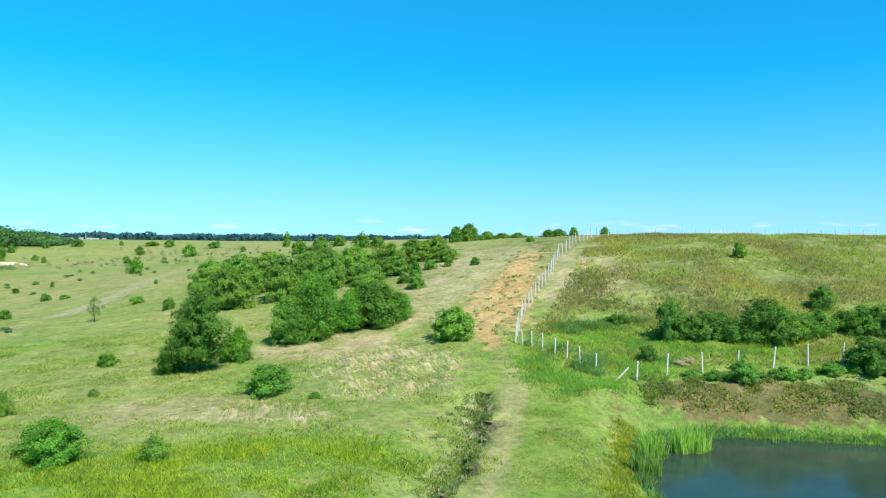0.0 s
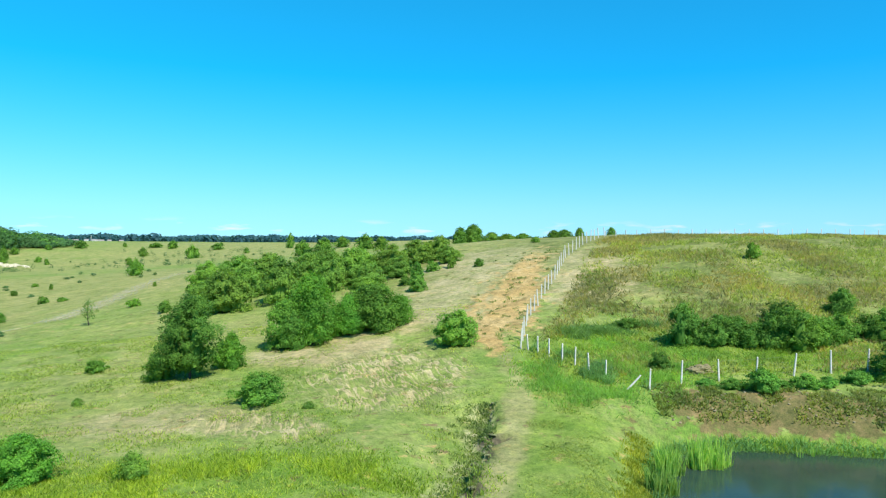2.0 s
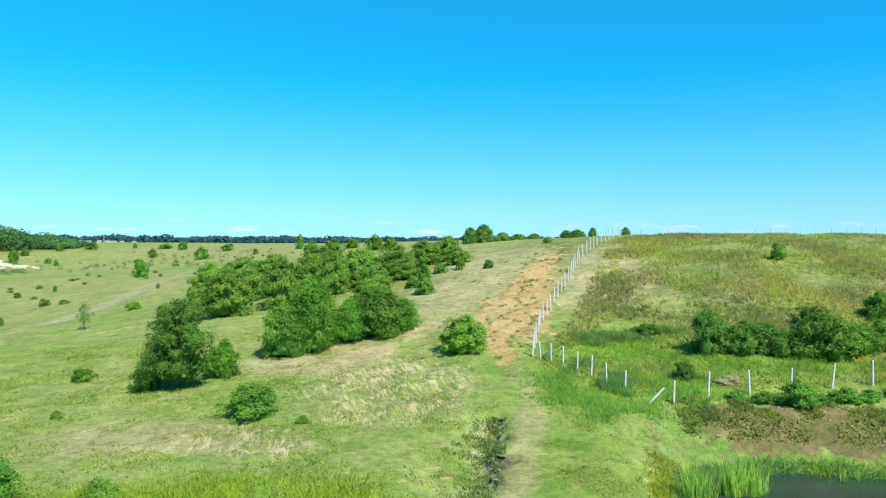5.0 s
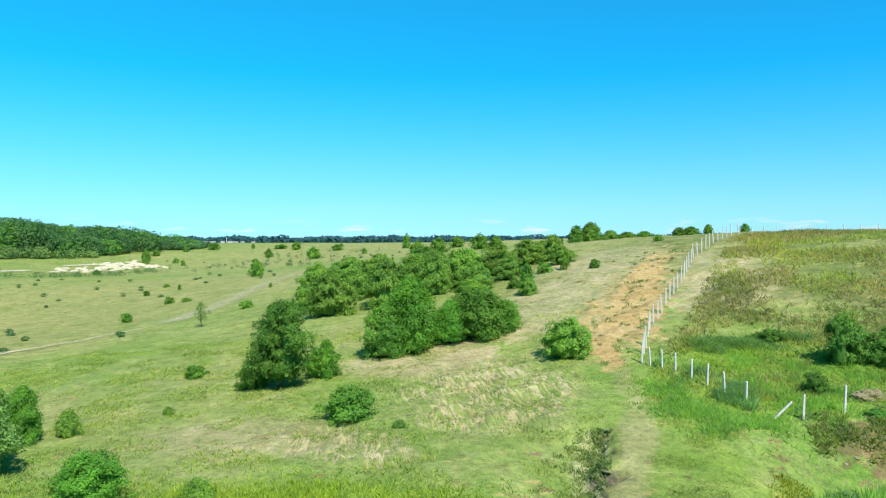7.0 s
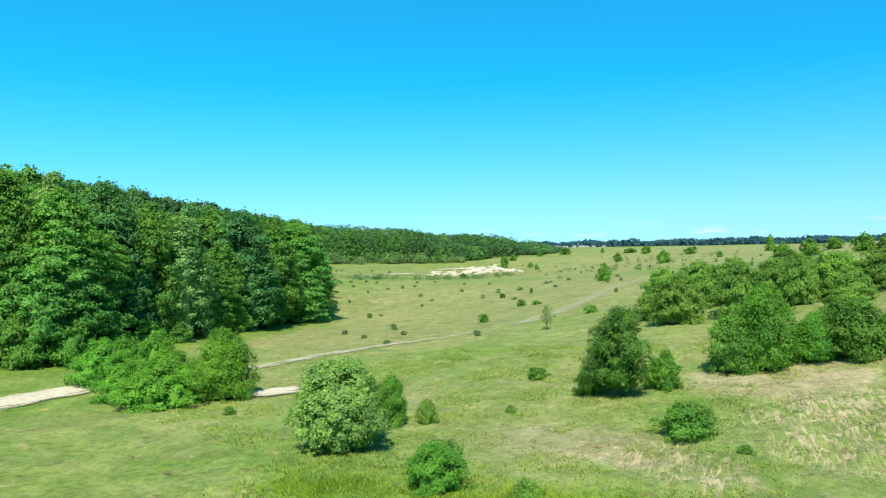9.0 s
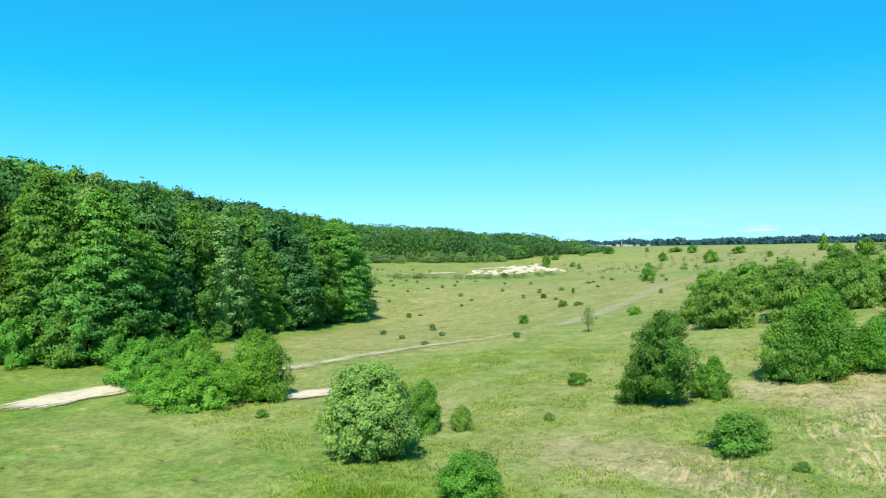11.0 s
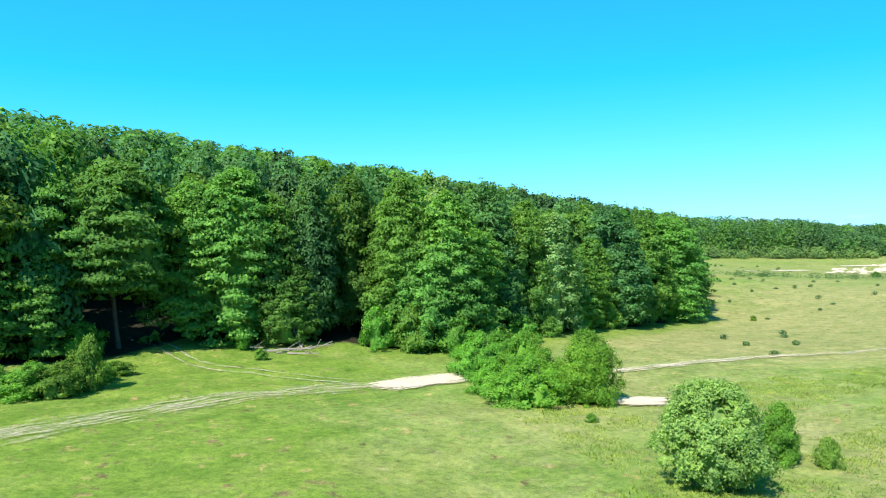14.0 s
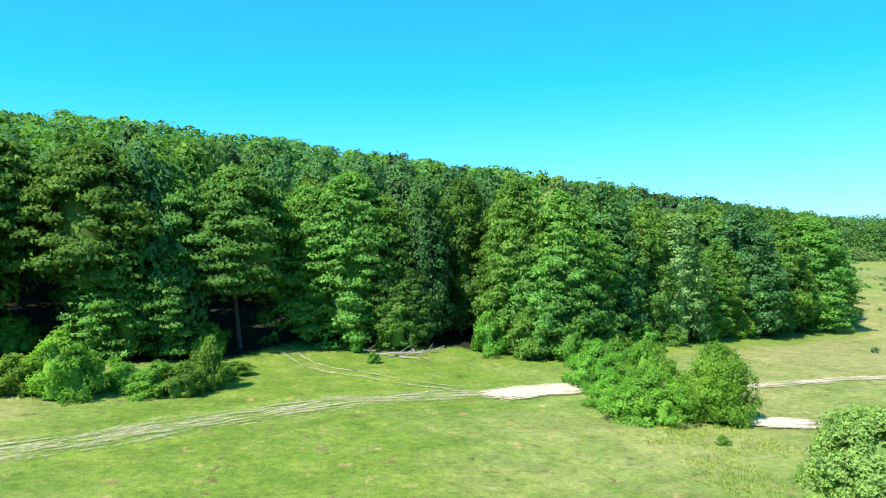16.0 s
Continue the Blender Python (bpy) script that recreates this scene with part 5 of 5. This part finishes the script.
blades("reed_clump", [(9.6, 41.0, 0.5, 1.6, 110, 0.06), (10.5, 41.3, 0.45, 1.9, 140, 0.06)], REED, "smaller clump of green reeds at the pond's edge", "reeds", 92, kind="", droop=0.15)
blades("reed_clump", [(20.6, 48.6, 0.12, 1.5, 16, 0.05), (21.6, 48.9, 0.1, 1.8, 9, 0.05), (19.8, 48.4, 0.1, 1.2, 8, 0.05)], REED, "few thin reeds standing alone in the shallow water", "reeds", 97, kind="", droop=0.1)
old = []
for k in range(420):   # yellowing grass between the dam and the pond
    y = 30 + 19 * rg0.random()
    x = np.interp(y, (28, 36, 42, 46, 50), (6.6, 7.5, 9.0, 9.9, 11.2)) + rg0.gauss(0, 0.5)
    old.append((x, y, 0.35, 0.12 + 0.22 * rg0.random(), 18, 0.05))
blades("pond_grass", old, OLD_GRASS, "yellowing tall grass on the pond's edge", "grass", 95, droop=0.5)
rs = np.random.RandomState(5)
tufts = []
while len(tufts) < 1200:
    x, y = rs.uniform(-62, 36), rs.uniform(24, 80)
    if math.hypot(x, y - 8) < 27 or pond_q(x, y) < 1.4:
        continue
    g = float(rough(np.array(x), np.array(y), 5.0, 21))
    green = max(smooth(1.5, 0.6, ellipse(x, y, -18, 36, 17, 7, 0.2)), smooth(1.5, 0.6, ellipse(x, y, 13, 62, 10, 10, -0.2)), smooth(1.5, 0.5, ellipse(x, y, 26, 60, 15, 6)))
    if rs.rand() > float(green) * (0.4 + g) + 0.02:
        continue
    if green < 0.3:
        continue
    tufts.append((x, y, 0.4 + 0.6 * rs.rand(), 0.1 + 0.22 * g * rs.rand() + 0.03, 10, 0.07))
for k in range(420):   # a fringe of rushes and grass round the pond
    a = rs.uniform(0, 2 * math.pi)
    q = rs.uniform(0.99, 1.05)
    x, y = pond_rim(a, q)
    if x < 46 and y > 22:
        tufts.append((x, y, 0.5, 0.35 + 0.45 * rs.rand(), 14, 0.05))
blades("grass", tufts, GRASS_BLADE, "tufts of half-dry meadow grass", "grass", 93, droop=0.4)


def heap(x, y, w, h, seed):
    """A low ragged heap of chalk rubble."""
    bm = bmesh.new()
    bmesh.ops.create_icosphere(bm, subdivisions=3, radius=1.0)
    off = Vector((seed * 3.1, seed * 1.7, 0))
    for v in bm.verts:
        k = 1 + 0.35 * noise.noise(v.co * 1.6 + off) + 0.2 * noise.noise(v.co * 4.5 + off)
        v.co = Vector((v.co.x * w / 2 * k, v.co.y * w / 2.6 * k, max(v.co.z * h * k, -0.3)))
    mesh = bpy.data.meshes.new("chalk_mound")
    bm.to_mesh(mesh)
    bm.free()
    mesh.materials.append(STONE)
    ob = tagged(new("chalk_mound", mesh), "low mound of bare white chalk in the far meadow", "mound", "chalk mounds")
    ob.matrix_basis = pose(x, y, lie(x, y) - 0.05, 0, 0, seed * 47.0)


rg = random.Random(4)
for k in range(74):   # the old chalk workings, a wedge of heaps running up the slope
    a, b = sorted((rg.random(), rg.random()))
    heap(-259 * a - 287 * (b - a) - 230 * (1 - b) + rg.uniform(-8, 8), 289 * a + 376 * (b - a) + 341 * (1 - b) + rg.uniform(-4, 4), rg.uniform(1.5, 6.0), rg.uniform(0.4, 1.5), k)

# trees that look over the ridge and along the horizon
S1 = plant("tree", 95, 6.0, 5.0, 0.42, 2600, 50, LEAF_BUSH, "round green tree showing over the ridge", "tree", "skyline trees", low=0.02, taper=0.15, thick=0.12, flat=0.7)
rows = [(-6.5, 190, 19.5, 4.5), (-3.0, 191, 20.3, 5.0), (2.2, 190, 18.2, 5.0), (6.2, 190, 17.8, 5.5), (10.4, 191, 17.2, 5.0), (18.5, 188, 18.6, 3.5), (21.5, 189, 18.8, 4.5), (25.4, 188, 19.5, 2.6), (33.5, 187, 19.3, 2.4)]
for k, (x, y, top, w) in enumerate(rows):
    hgt = max(2.5, top - lie(x, y))
    m = place(S1, x, y, hgt, w, k * 1.3)
    if k:
        copy_thing(S1, m)
    else:
        first = m
S1.matrix_basis = first


def house(x, y, wide, deep, tall, turn, label):
    """A far building: walls, a pitched roof and windows set into the long side."""
    root = tagged(new("building"), label, "building", "town buildings")
    bm = bmesh.new()
    bmesh.ops.create_cube(bm, size=1.0, matrix=Matrix.Diagonal((wide, deep, tall + 4, 1)) @ Matrix.Translation((0, 0, 0.5)))
    bmesh.ops.translate(bm, verts=bm.verts, vec=(0, 0, -4))
    part("wall", bm, PLASTER, root)
    bm = bmesh.new()
    a, b = wide / 2 + 0.5, deep / 2 + 0.5
    v = [bm.verts.new(c) for c in ((-a, -b, tall), (a, -b, tall), (a, b, tall), (-a, b, tall), (-a, 0, tall + 2.2), (a, 0, tall + 2.2))]
    for f in ((0, 1, 5, 4), (2, 3, 4, 5), (0, 4, 3), (1, 2, 5), (3, 2, 1, 0)):
        bm.faces.new([v[i] for i in f])
    part("roof", bm, ROOF if tall < 8 else PLASTER, root)
    for i in range(int(wide / 5)):
        bm = bmesh.new()
        bmesh.ops.create_cube(bm, size=1.0, matrix=Matrix.Translation((-wide / 2 + 3 + 5 * i, -deep / 2, tall * 0.55)) @ Matrix.Diagonal((1.8, 0.3, 1.8, 1)))
        part("window", bm, GLASS_FAR, root)
    root.matrix_basis = pose(x, y, lie(x, y) - 0.8, 0, 0, turn)


for k in range(9):
    house(-872 + 12.5 * k + rg.uniform(-3, 3), 1350 + 7.5 * k + rg.uniform(-40, 40), rg.uniform(7, 16), rg.uniform(7, 10), rg.uniform(2.6, 4), 30 + rg.uniform(-15, 15), "pale far-off building with a low pitched roof")

bm = bmesh.new()
bmesh.ops.create_cone(bm, segments=10, radius1=0.5, radius2=0.3, depth=13)
bmesh.ops.translate(bm, verts=bm.verts, vec=(0, 0, 6))
mesh = bpy.data.meshes.new("mast")
bm.to_mesh(mesh)
bm.free()
mesh.materials.append(PLASTER)
mast = tagged(new("mast", mesh), "thin pale chimney standing among far buildings", "chimney")
mast.location = (-815, 1386, lie(-815, 1386))

# scrub dotted over the far meadow, and the weedy brush along the scarp
rs = np.random.RandomState(8)
dots = []
while len(dots) < 105:
    x, y = rs.uniform(-300, -20), rs.uniform(75, 380)
    if y < 70 - 0.7 * (x + 30) * 0.3 or wood_depth(x, y) > -8 or (-60 < x and y > 90) or float(rough(np.array(x), np.array(y), 45.0, 31)) < 0.42:
        continue
    dots.append((x, y, rs.uniform(0.3, 0.8) * (1 + y / 400), rs.uniform(0.5, 1.2) * (1 + y / 300)))
for k in range(70):   # a belt of low scrub before the chalk workings
    y = rs.uniform(180, 310)
    dots.append((-203 + rs.normal() * 5 - (10 if y > 270 else 0), y, rs.uniform(1.2, 2.6), rs.uniform(2.5, 6.5)))
for k in range(60):   # scrub on the rise behind the workings
    dots.append((rs.uniform(-230, -120), rs.uniform(290, 430), rs.uniform(1.2, 3.0), rs.uniform(2.0, 5.0)))
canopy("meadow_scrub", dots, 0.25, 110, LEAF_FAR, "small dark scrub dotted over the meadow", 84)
weeds = []
for k in range(900):
    y = rs.uniform(24, 53)
    x = np.interp(y, [p[1] for p in SCARP], [p[0] for p in SCARP]) - 0.05 - abs(rs.normal()) * 1.1
    weeds.append((x, y, 0.35, rs.uniform(0.06, 0.28), 18, 0.06))
for k in range(130):   # tufts that hold out on the worn hill path
    y = rs.uniform(66, 110)
    weeds.append((float(np.interp(y, [p[1] for p in HILL_PATH], [p[0] for p in HILL_PATH])) + rs.normal() * 2.2, y, 0.3, rs.uniform(0.12, 0.4), 16, 0.06))
blades("weeds", weeds, WEED, "grey-green weeds along the scarp and the worn path", "weeds", 85, droop=0.6)


def clods():
    """Broken turf and earth hanging over the scarp, as one ragged heap of lumps."""
    rg = random.Random(12)
    bm = bmesh.new()
    for k in range(130):
        y = rg.uniform(22, 53)
        x = float(np.interp(y, [p[1] for p in SCARP], [p[0] for p in SCARP])) + 0.05 - abs(rg.gauss(0, 0.6))
        new_verts = bmesh.ops.create_icosphere(bm, subdivisions=1, radius=1.0)["verts"]
        w, h, turn = rg.uniform(0.12, 0.36), rg.uniform(0.05, 0.16), rg.gauss(1.9, 0.5)
        at = Vector((x, y, lie(x, y)))
        for v in new_verts:
            q = v.co * (1 + 0.5 * noise.noise(v.co * 1.9 + Vector((k * 1.3, k * 0.7, 0))))
            v.co = at + Vector((q.x * w * math.cos(turn) - q.y * w * 0.6 * math.sin(turn), q.x * w * math.sin(turn) + q.y * w * 0.6 * math.cos(turn), q.z * h))
    mesh = bpy.data.meshes.new("turf_clods")
    bm.to_mesh(mesh)
    bm.free()
    mesh.materials.append(EARTH)
    tagged(new("turf_clods", mesh), "dark broken earth and turf along the scarp", "earth", kind="stuff")


clods()


# ---- dead wood and brush ----
def branch(name, x, y, reach, thick, lift, turn, rise, label, category, mat=None, group=""):
    """A bent, tapering dead branch with two side twigs, lying or leaning."""
    rg = random.Random(int(x * 10 + y * 7))
    bm = bmesh.new()

    def limb(a, b, r0, r1):
        last = None
        for k in range(6):
            t = k / 5
            c = a.lerp(b, t) + Vector((rg.uniform(-1, 1), rg.uniform(-1, 1), rg.uniform(-0.5, 0.5))) * 0.03 * (b - a).length
            r = r0 + (r1 - r0) * t
            ring = [bm.verts.new(c + Vector((0, r * math.cos(s), r * math.sin(s)))) for s in (0, 1.26, 2.51, 3.77, 5.03)]
            if last:
                for i in range(5):
                    bm.faces.new((last[i], last[(i + 1) % 5], ring[(i + 1) % 5], ring[i]))
            last = ring

    tip = Vector((reach, 0, rise))
    limb(Vector((0, 0, 0)), tip, thick, thick * 0.35)
    limb(tip * 0.5, tip * 0.75 + Vector((0, 0.3 * reach * 0.6, 0.15 * reach)), thick * 0.5, thick * 0.2)
    limb(tip * 0.65, tip * 0.9 + Vector((0, -0.25 * reach * 0.6, 0.1 * reach)), thick * 0.45, thick * 0.2)
    mesh = bpy.data.meshes.new(name)
    bm.to_mesh(mesh)
    bm.free()
    mesh.materials.append(mat or DEADWOOD)
    ob = tagged(new(name, mesh), label, category, group)
    ob.matrix_basis = pose(x, y, lie(x, y) + lift, 0, 0, turn)


for x, y, reach, thick, turn in ((-92.0, 18.0, 6.0, 0.16, 70), (-91.2, 19.5, 5.0, 0.13, 95), (-90.6, 21.0, 4.5, 0.12, 50), (-92.4, 22.5, 5.0, 0.15, 110), (-94.0, 15.5, 4.0, 0.12, 40)):
    branch("log", x, y, reach, thick, 0.1, turn, 0.25, "bleached dead branch lying at the wood's edge", "dead wood", group="dead branches")
branch("dead_branch", -93.5, 23.0, 3.2, 0.11, 0.0, 200, 3.6, "bare white dead branch leaning out of the wood", "dead wood")


def soil_mound(x, y, w, h):
    """A low mound of dug soil."""
    bm = bmesh.new()
    bmesh.ops.create_icosphere(bm, subdivisions=4, radius=1.0)
    for v in bm.verts:
        k = 0.9 + 0.35 * noise.noise(v.co * 1.7) + 0.2 * noise.noise(v.co * 6)
        v.co = Vector((v.co.x * w / 2 * k, v.co.y * w / 3 * k, max(v.co.z * h * k, -0.2)))
    mesh = bpy.data.meshes.new("soil_mound")
    bm.to_mesh(mesh)
    bm.free()
    mesh.materials.append(SOIL)
    tagged(new("soil_mound", mesh), "low mound of dry brown soil behind the pond fence", "mound").matrix_basis = pose(x, y, lie(x, y) - 0.05, 0, 0, 10)


soil_mound(17.4, 58.8, 2.4, 0.6)


# ---- rough grass over the meadow and the hill ----
def sward(name, x, y, tall, wide, mat, label, seed):
    """Many short leaning tufts of three broad blades each, one for every place given."""
    rs = np.random.RandomState(seed)
    x, y, tall = np.repeat(x, 3) + rs.normal(size=3 * len(x)) * 0.12, np.repeat(y, 3) + rs.normal(size=3 * len(y)) * 0.12, np.repeat(tall, 3)
    z = surface(x, y) - 0.02
    k = len(x)
    f = rs.rand(k) * 2 * np.pi
    w = wide * (0.6 + 0.8 * rs.rand(k))
    bx, by = np.cos(f) * w / 2, np.sin(f) * w / 2
    h = tall * (0.5 + 0.7 * rs.rand(k))
    lx, ly = rs.normal(size=k) * 0.7 * h, rs.normal(size=k) * 0.7 * h
    turned = (bx * ly - by * lx < 0)[:, None]   # every blade's upper side is its face
    left, right = np.stack([x - bx, y - by, z], -1), np.stack([x + bx, y + by, z], -1)
    verts = np.stack([np.where(turned, right, left), np.where(turned, left, right), np.stack([x + lx, y + ly, z + h], -1)], 1).reshape(-1, 3)
    up = unit(np.stack([0.35 * rs.normal(size=k), 0.35 * rs.normal(size=k), np.ones(k)], -1))
    mesh = leafy(bpy.data.meshes.new(name), verts, np.arange(3 * k).reshape(-1, 3), np.repeat(up, 3, axis=0))
    mesh.materials.append(mat)
    return tagged(new(name, mesh), label, "grass", kind="stuff")


def scatter(count, x0, x1, y0, y1, size, seed, keep, shore=1.38):
    """Places in a field, gathered in drifts."""
    rs = np.random.RandomState(seed)
    x, y = rs.uniform(x0, x1, count), rs.uniform(y0, y1, count)
    ok = (rs.rand(count) < smooth(0.3, 0.75, rough(x, y, size, seed)) * keep(x, y)) & (pond_q(x, y) > shore)
    return x[ok], y[ok]


for k, (mat, label) in enumerate(((MEADOW_GRASS, "rough green grass on the fenced hill"), (STRAW_GRASS, "drifts of straw-coloured dry grass on the fenced hill"))):
    x, y = scatter((34000, 52000)[k], 4, 75, 58, 118, (3.5, 6.0)[k], 101 + k, lambda x, y: smooth(4.2, 6.5, x - 0.28 * (y - 66)))
    sward("hill_grass", x, y, 0.3 + 0.25 * rough(x, y, 4, 105), 0.12, mat, label, 110 + k)

x, y = scatter(70000, -62, 4, 36, 84, 2.5, 171, lambda x, y: (1 - 0.7 * smooth(1.3, 0.8, ellipse(x, y, -8.2, 60.5, 7.5, 8.5, 0.3))) * smooth(1.0, 2.2, near_line(x, y, DAM_PATH)) * smooth(1.0, 4.0, near_line(x, y, HILL_PATH)))
sward("meadow_grass", x, y, 0.1 + 0.14 * rough(x, y, 3.0, 172), 0.06, SHORT_GRASS, "short tufted grass over the meadow slope", 173)


# tall grass in the foreground hollow, the wet hollow behind the fence and the pond's rim
def inside(cx, cy, rx, ry, turn=0.0):
    return lambda x, y: smooth(1.25, 0.7, ellipse(x, y, cx, cy, rx, ry, turn))


for k, (mat, count, cx, cy, rx, ry, turn, tall, drift, label) in enumerate((
        (TALL_GRASS, 80000, -17.0, 36.0, 16.0, 5.5, 0.16, 0.34, 2.2, "tall bright green grass in the foreground hollow"),
        (LUSH_GRASS, 26000, 10.5, 60.5, 6.5, 9.0, -0.5, 0.42, 1.8, "lush green grass in the wet hollow behind the fence"),
        (LUSH_GRASS, 40000, 24.0, 60.5, 12.0, 3.6, 0.1, 0.36, 1.8, "lush green grass between the hedge and the pond fence"),
        (SEDGE, 30000, 12.2, 69.6, 4.6, 1.8, 0.1, 0.6, 1.2, "blue-green sedge in the wet hollow behind the fence"),
        (MEADOW_GRASS, 130000, 5.6, 45.0, 2.6, 15.0, -0.1, 0.1, 1.5, "short rough grass on the dam"),
        (SEDGE, 26000, 8.6, 60.2, 1.5, 6.5, 0.62, 0.5, 1.2, "dark green sedge along the fence foot"))):
    reach = 1.25 * max(rx, ry)
    x, y = scatter(count, cx - reach, cx + reach, cy - reach, cy + reach, drift, 130 + k, inside(cx, cy, rx, ry, turn), 1.1)
    sward("tall_grass", x, y, tall * (0.5 + rough(x, y, drift, 141 + k)), 0.055, mat, label, 150 + k)
a = np.random.RandomState(160).uniform(0.15 * math.pi, 1.1 * math.pi, 5200)
q = np.random.RandomState(161).uniform(1.0, 1.055, 5200)
r = q / (np.cos(a) ** 4 + np.sin(a) ** 4) ** 0.25
x = POND[0] + POND_R[0] * r * np.cos(a)
y = POND[1] + POND_R[1] * r * np.sin(a) - 0.2 * (x - 16)
sward("pond_rush", x, y, 0.3 + 0.3 * rough(x, y, 1.5, 162), 0.06, SEDGE, "green rushes standing along the water's edge", 163)
x, y = np.random.RandomState(164).uniform(12.5, 38, 9000), np.random.RandomState(165).uniform(49.5, 56.5, 9000)
ok = (pond_q(x, y) > 1.12) & (pond_q(x, y) < 1.36) & (rough(x, y, 1.3, 166) > 0.45)
sward("bank_weeds", x[ok], y[ok], 0.1 + 0.25 * rough(x[ok], y[ok], 1.3, 167), 0.12, WEED, "dull green weeds scattered on the bare pond bank", 168)


def stones(count, seed):
    """Loose stones and clods over the bare bank."""
    rg = random.Random(seed)
    bm = bmesh.new()
    while count:
        x, y = rg.uniform(12.5, 38), rg.uniform(49.5, 56)
        if not 1.13 < float(pond_q(x, y)) < 1.36:
            continue
        count -= 1
        w, at, off = rg.choice((0.04, 0.05, 0.07, 0.12)), Vector((x, y, lie(x, y))), Vector((rg.random() * 9, rg.random() * 9, 0))
        for v in bmesh.ops.create_icosphere(bm, subdivisions=1, radius=1.0)["verts"]:
            q = v.co * w * (1 + 0.5 * noise.noise(v.co * 1.5 + off))
            v.co = at + Vector((q.x, q.y, q.z * 0.6))
    mesh = bpy.data.meshes.new("stones")
    bm.to_mesh(mesh)
    bm.free()
    mesh.materials.append(GRAVEL)
    tagged(new("stones", mesh), "loose stones and clods on the bare pond bank", "stones", kind="stuff")


stones(420, 21)
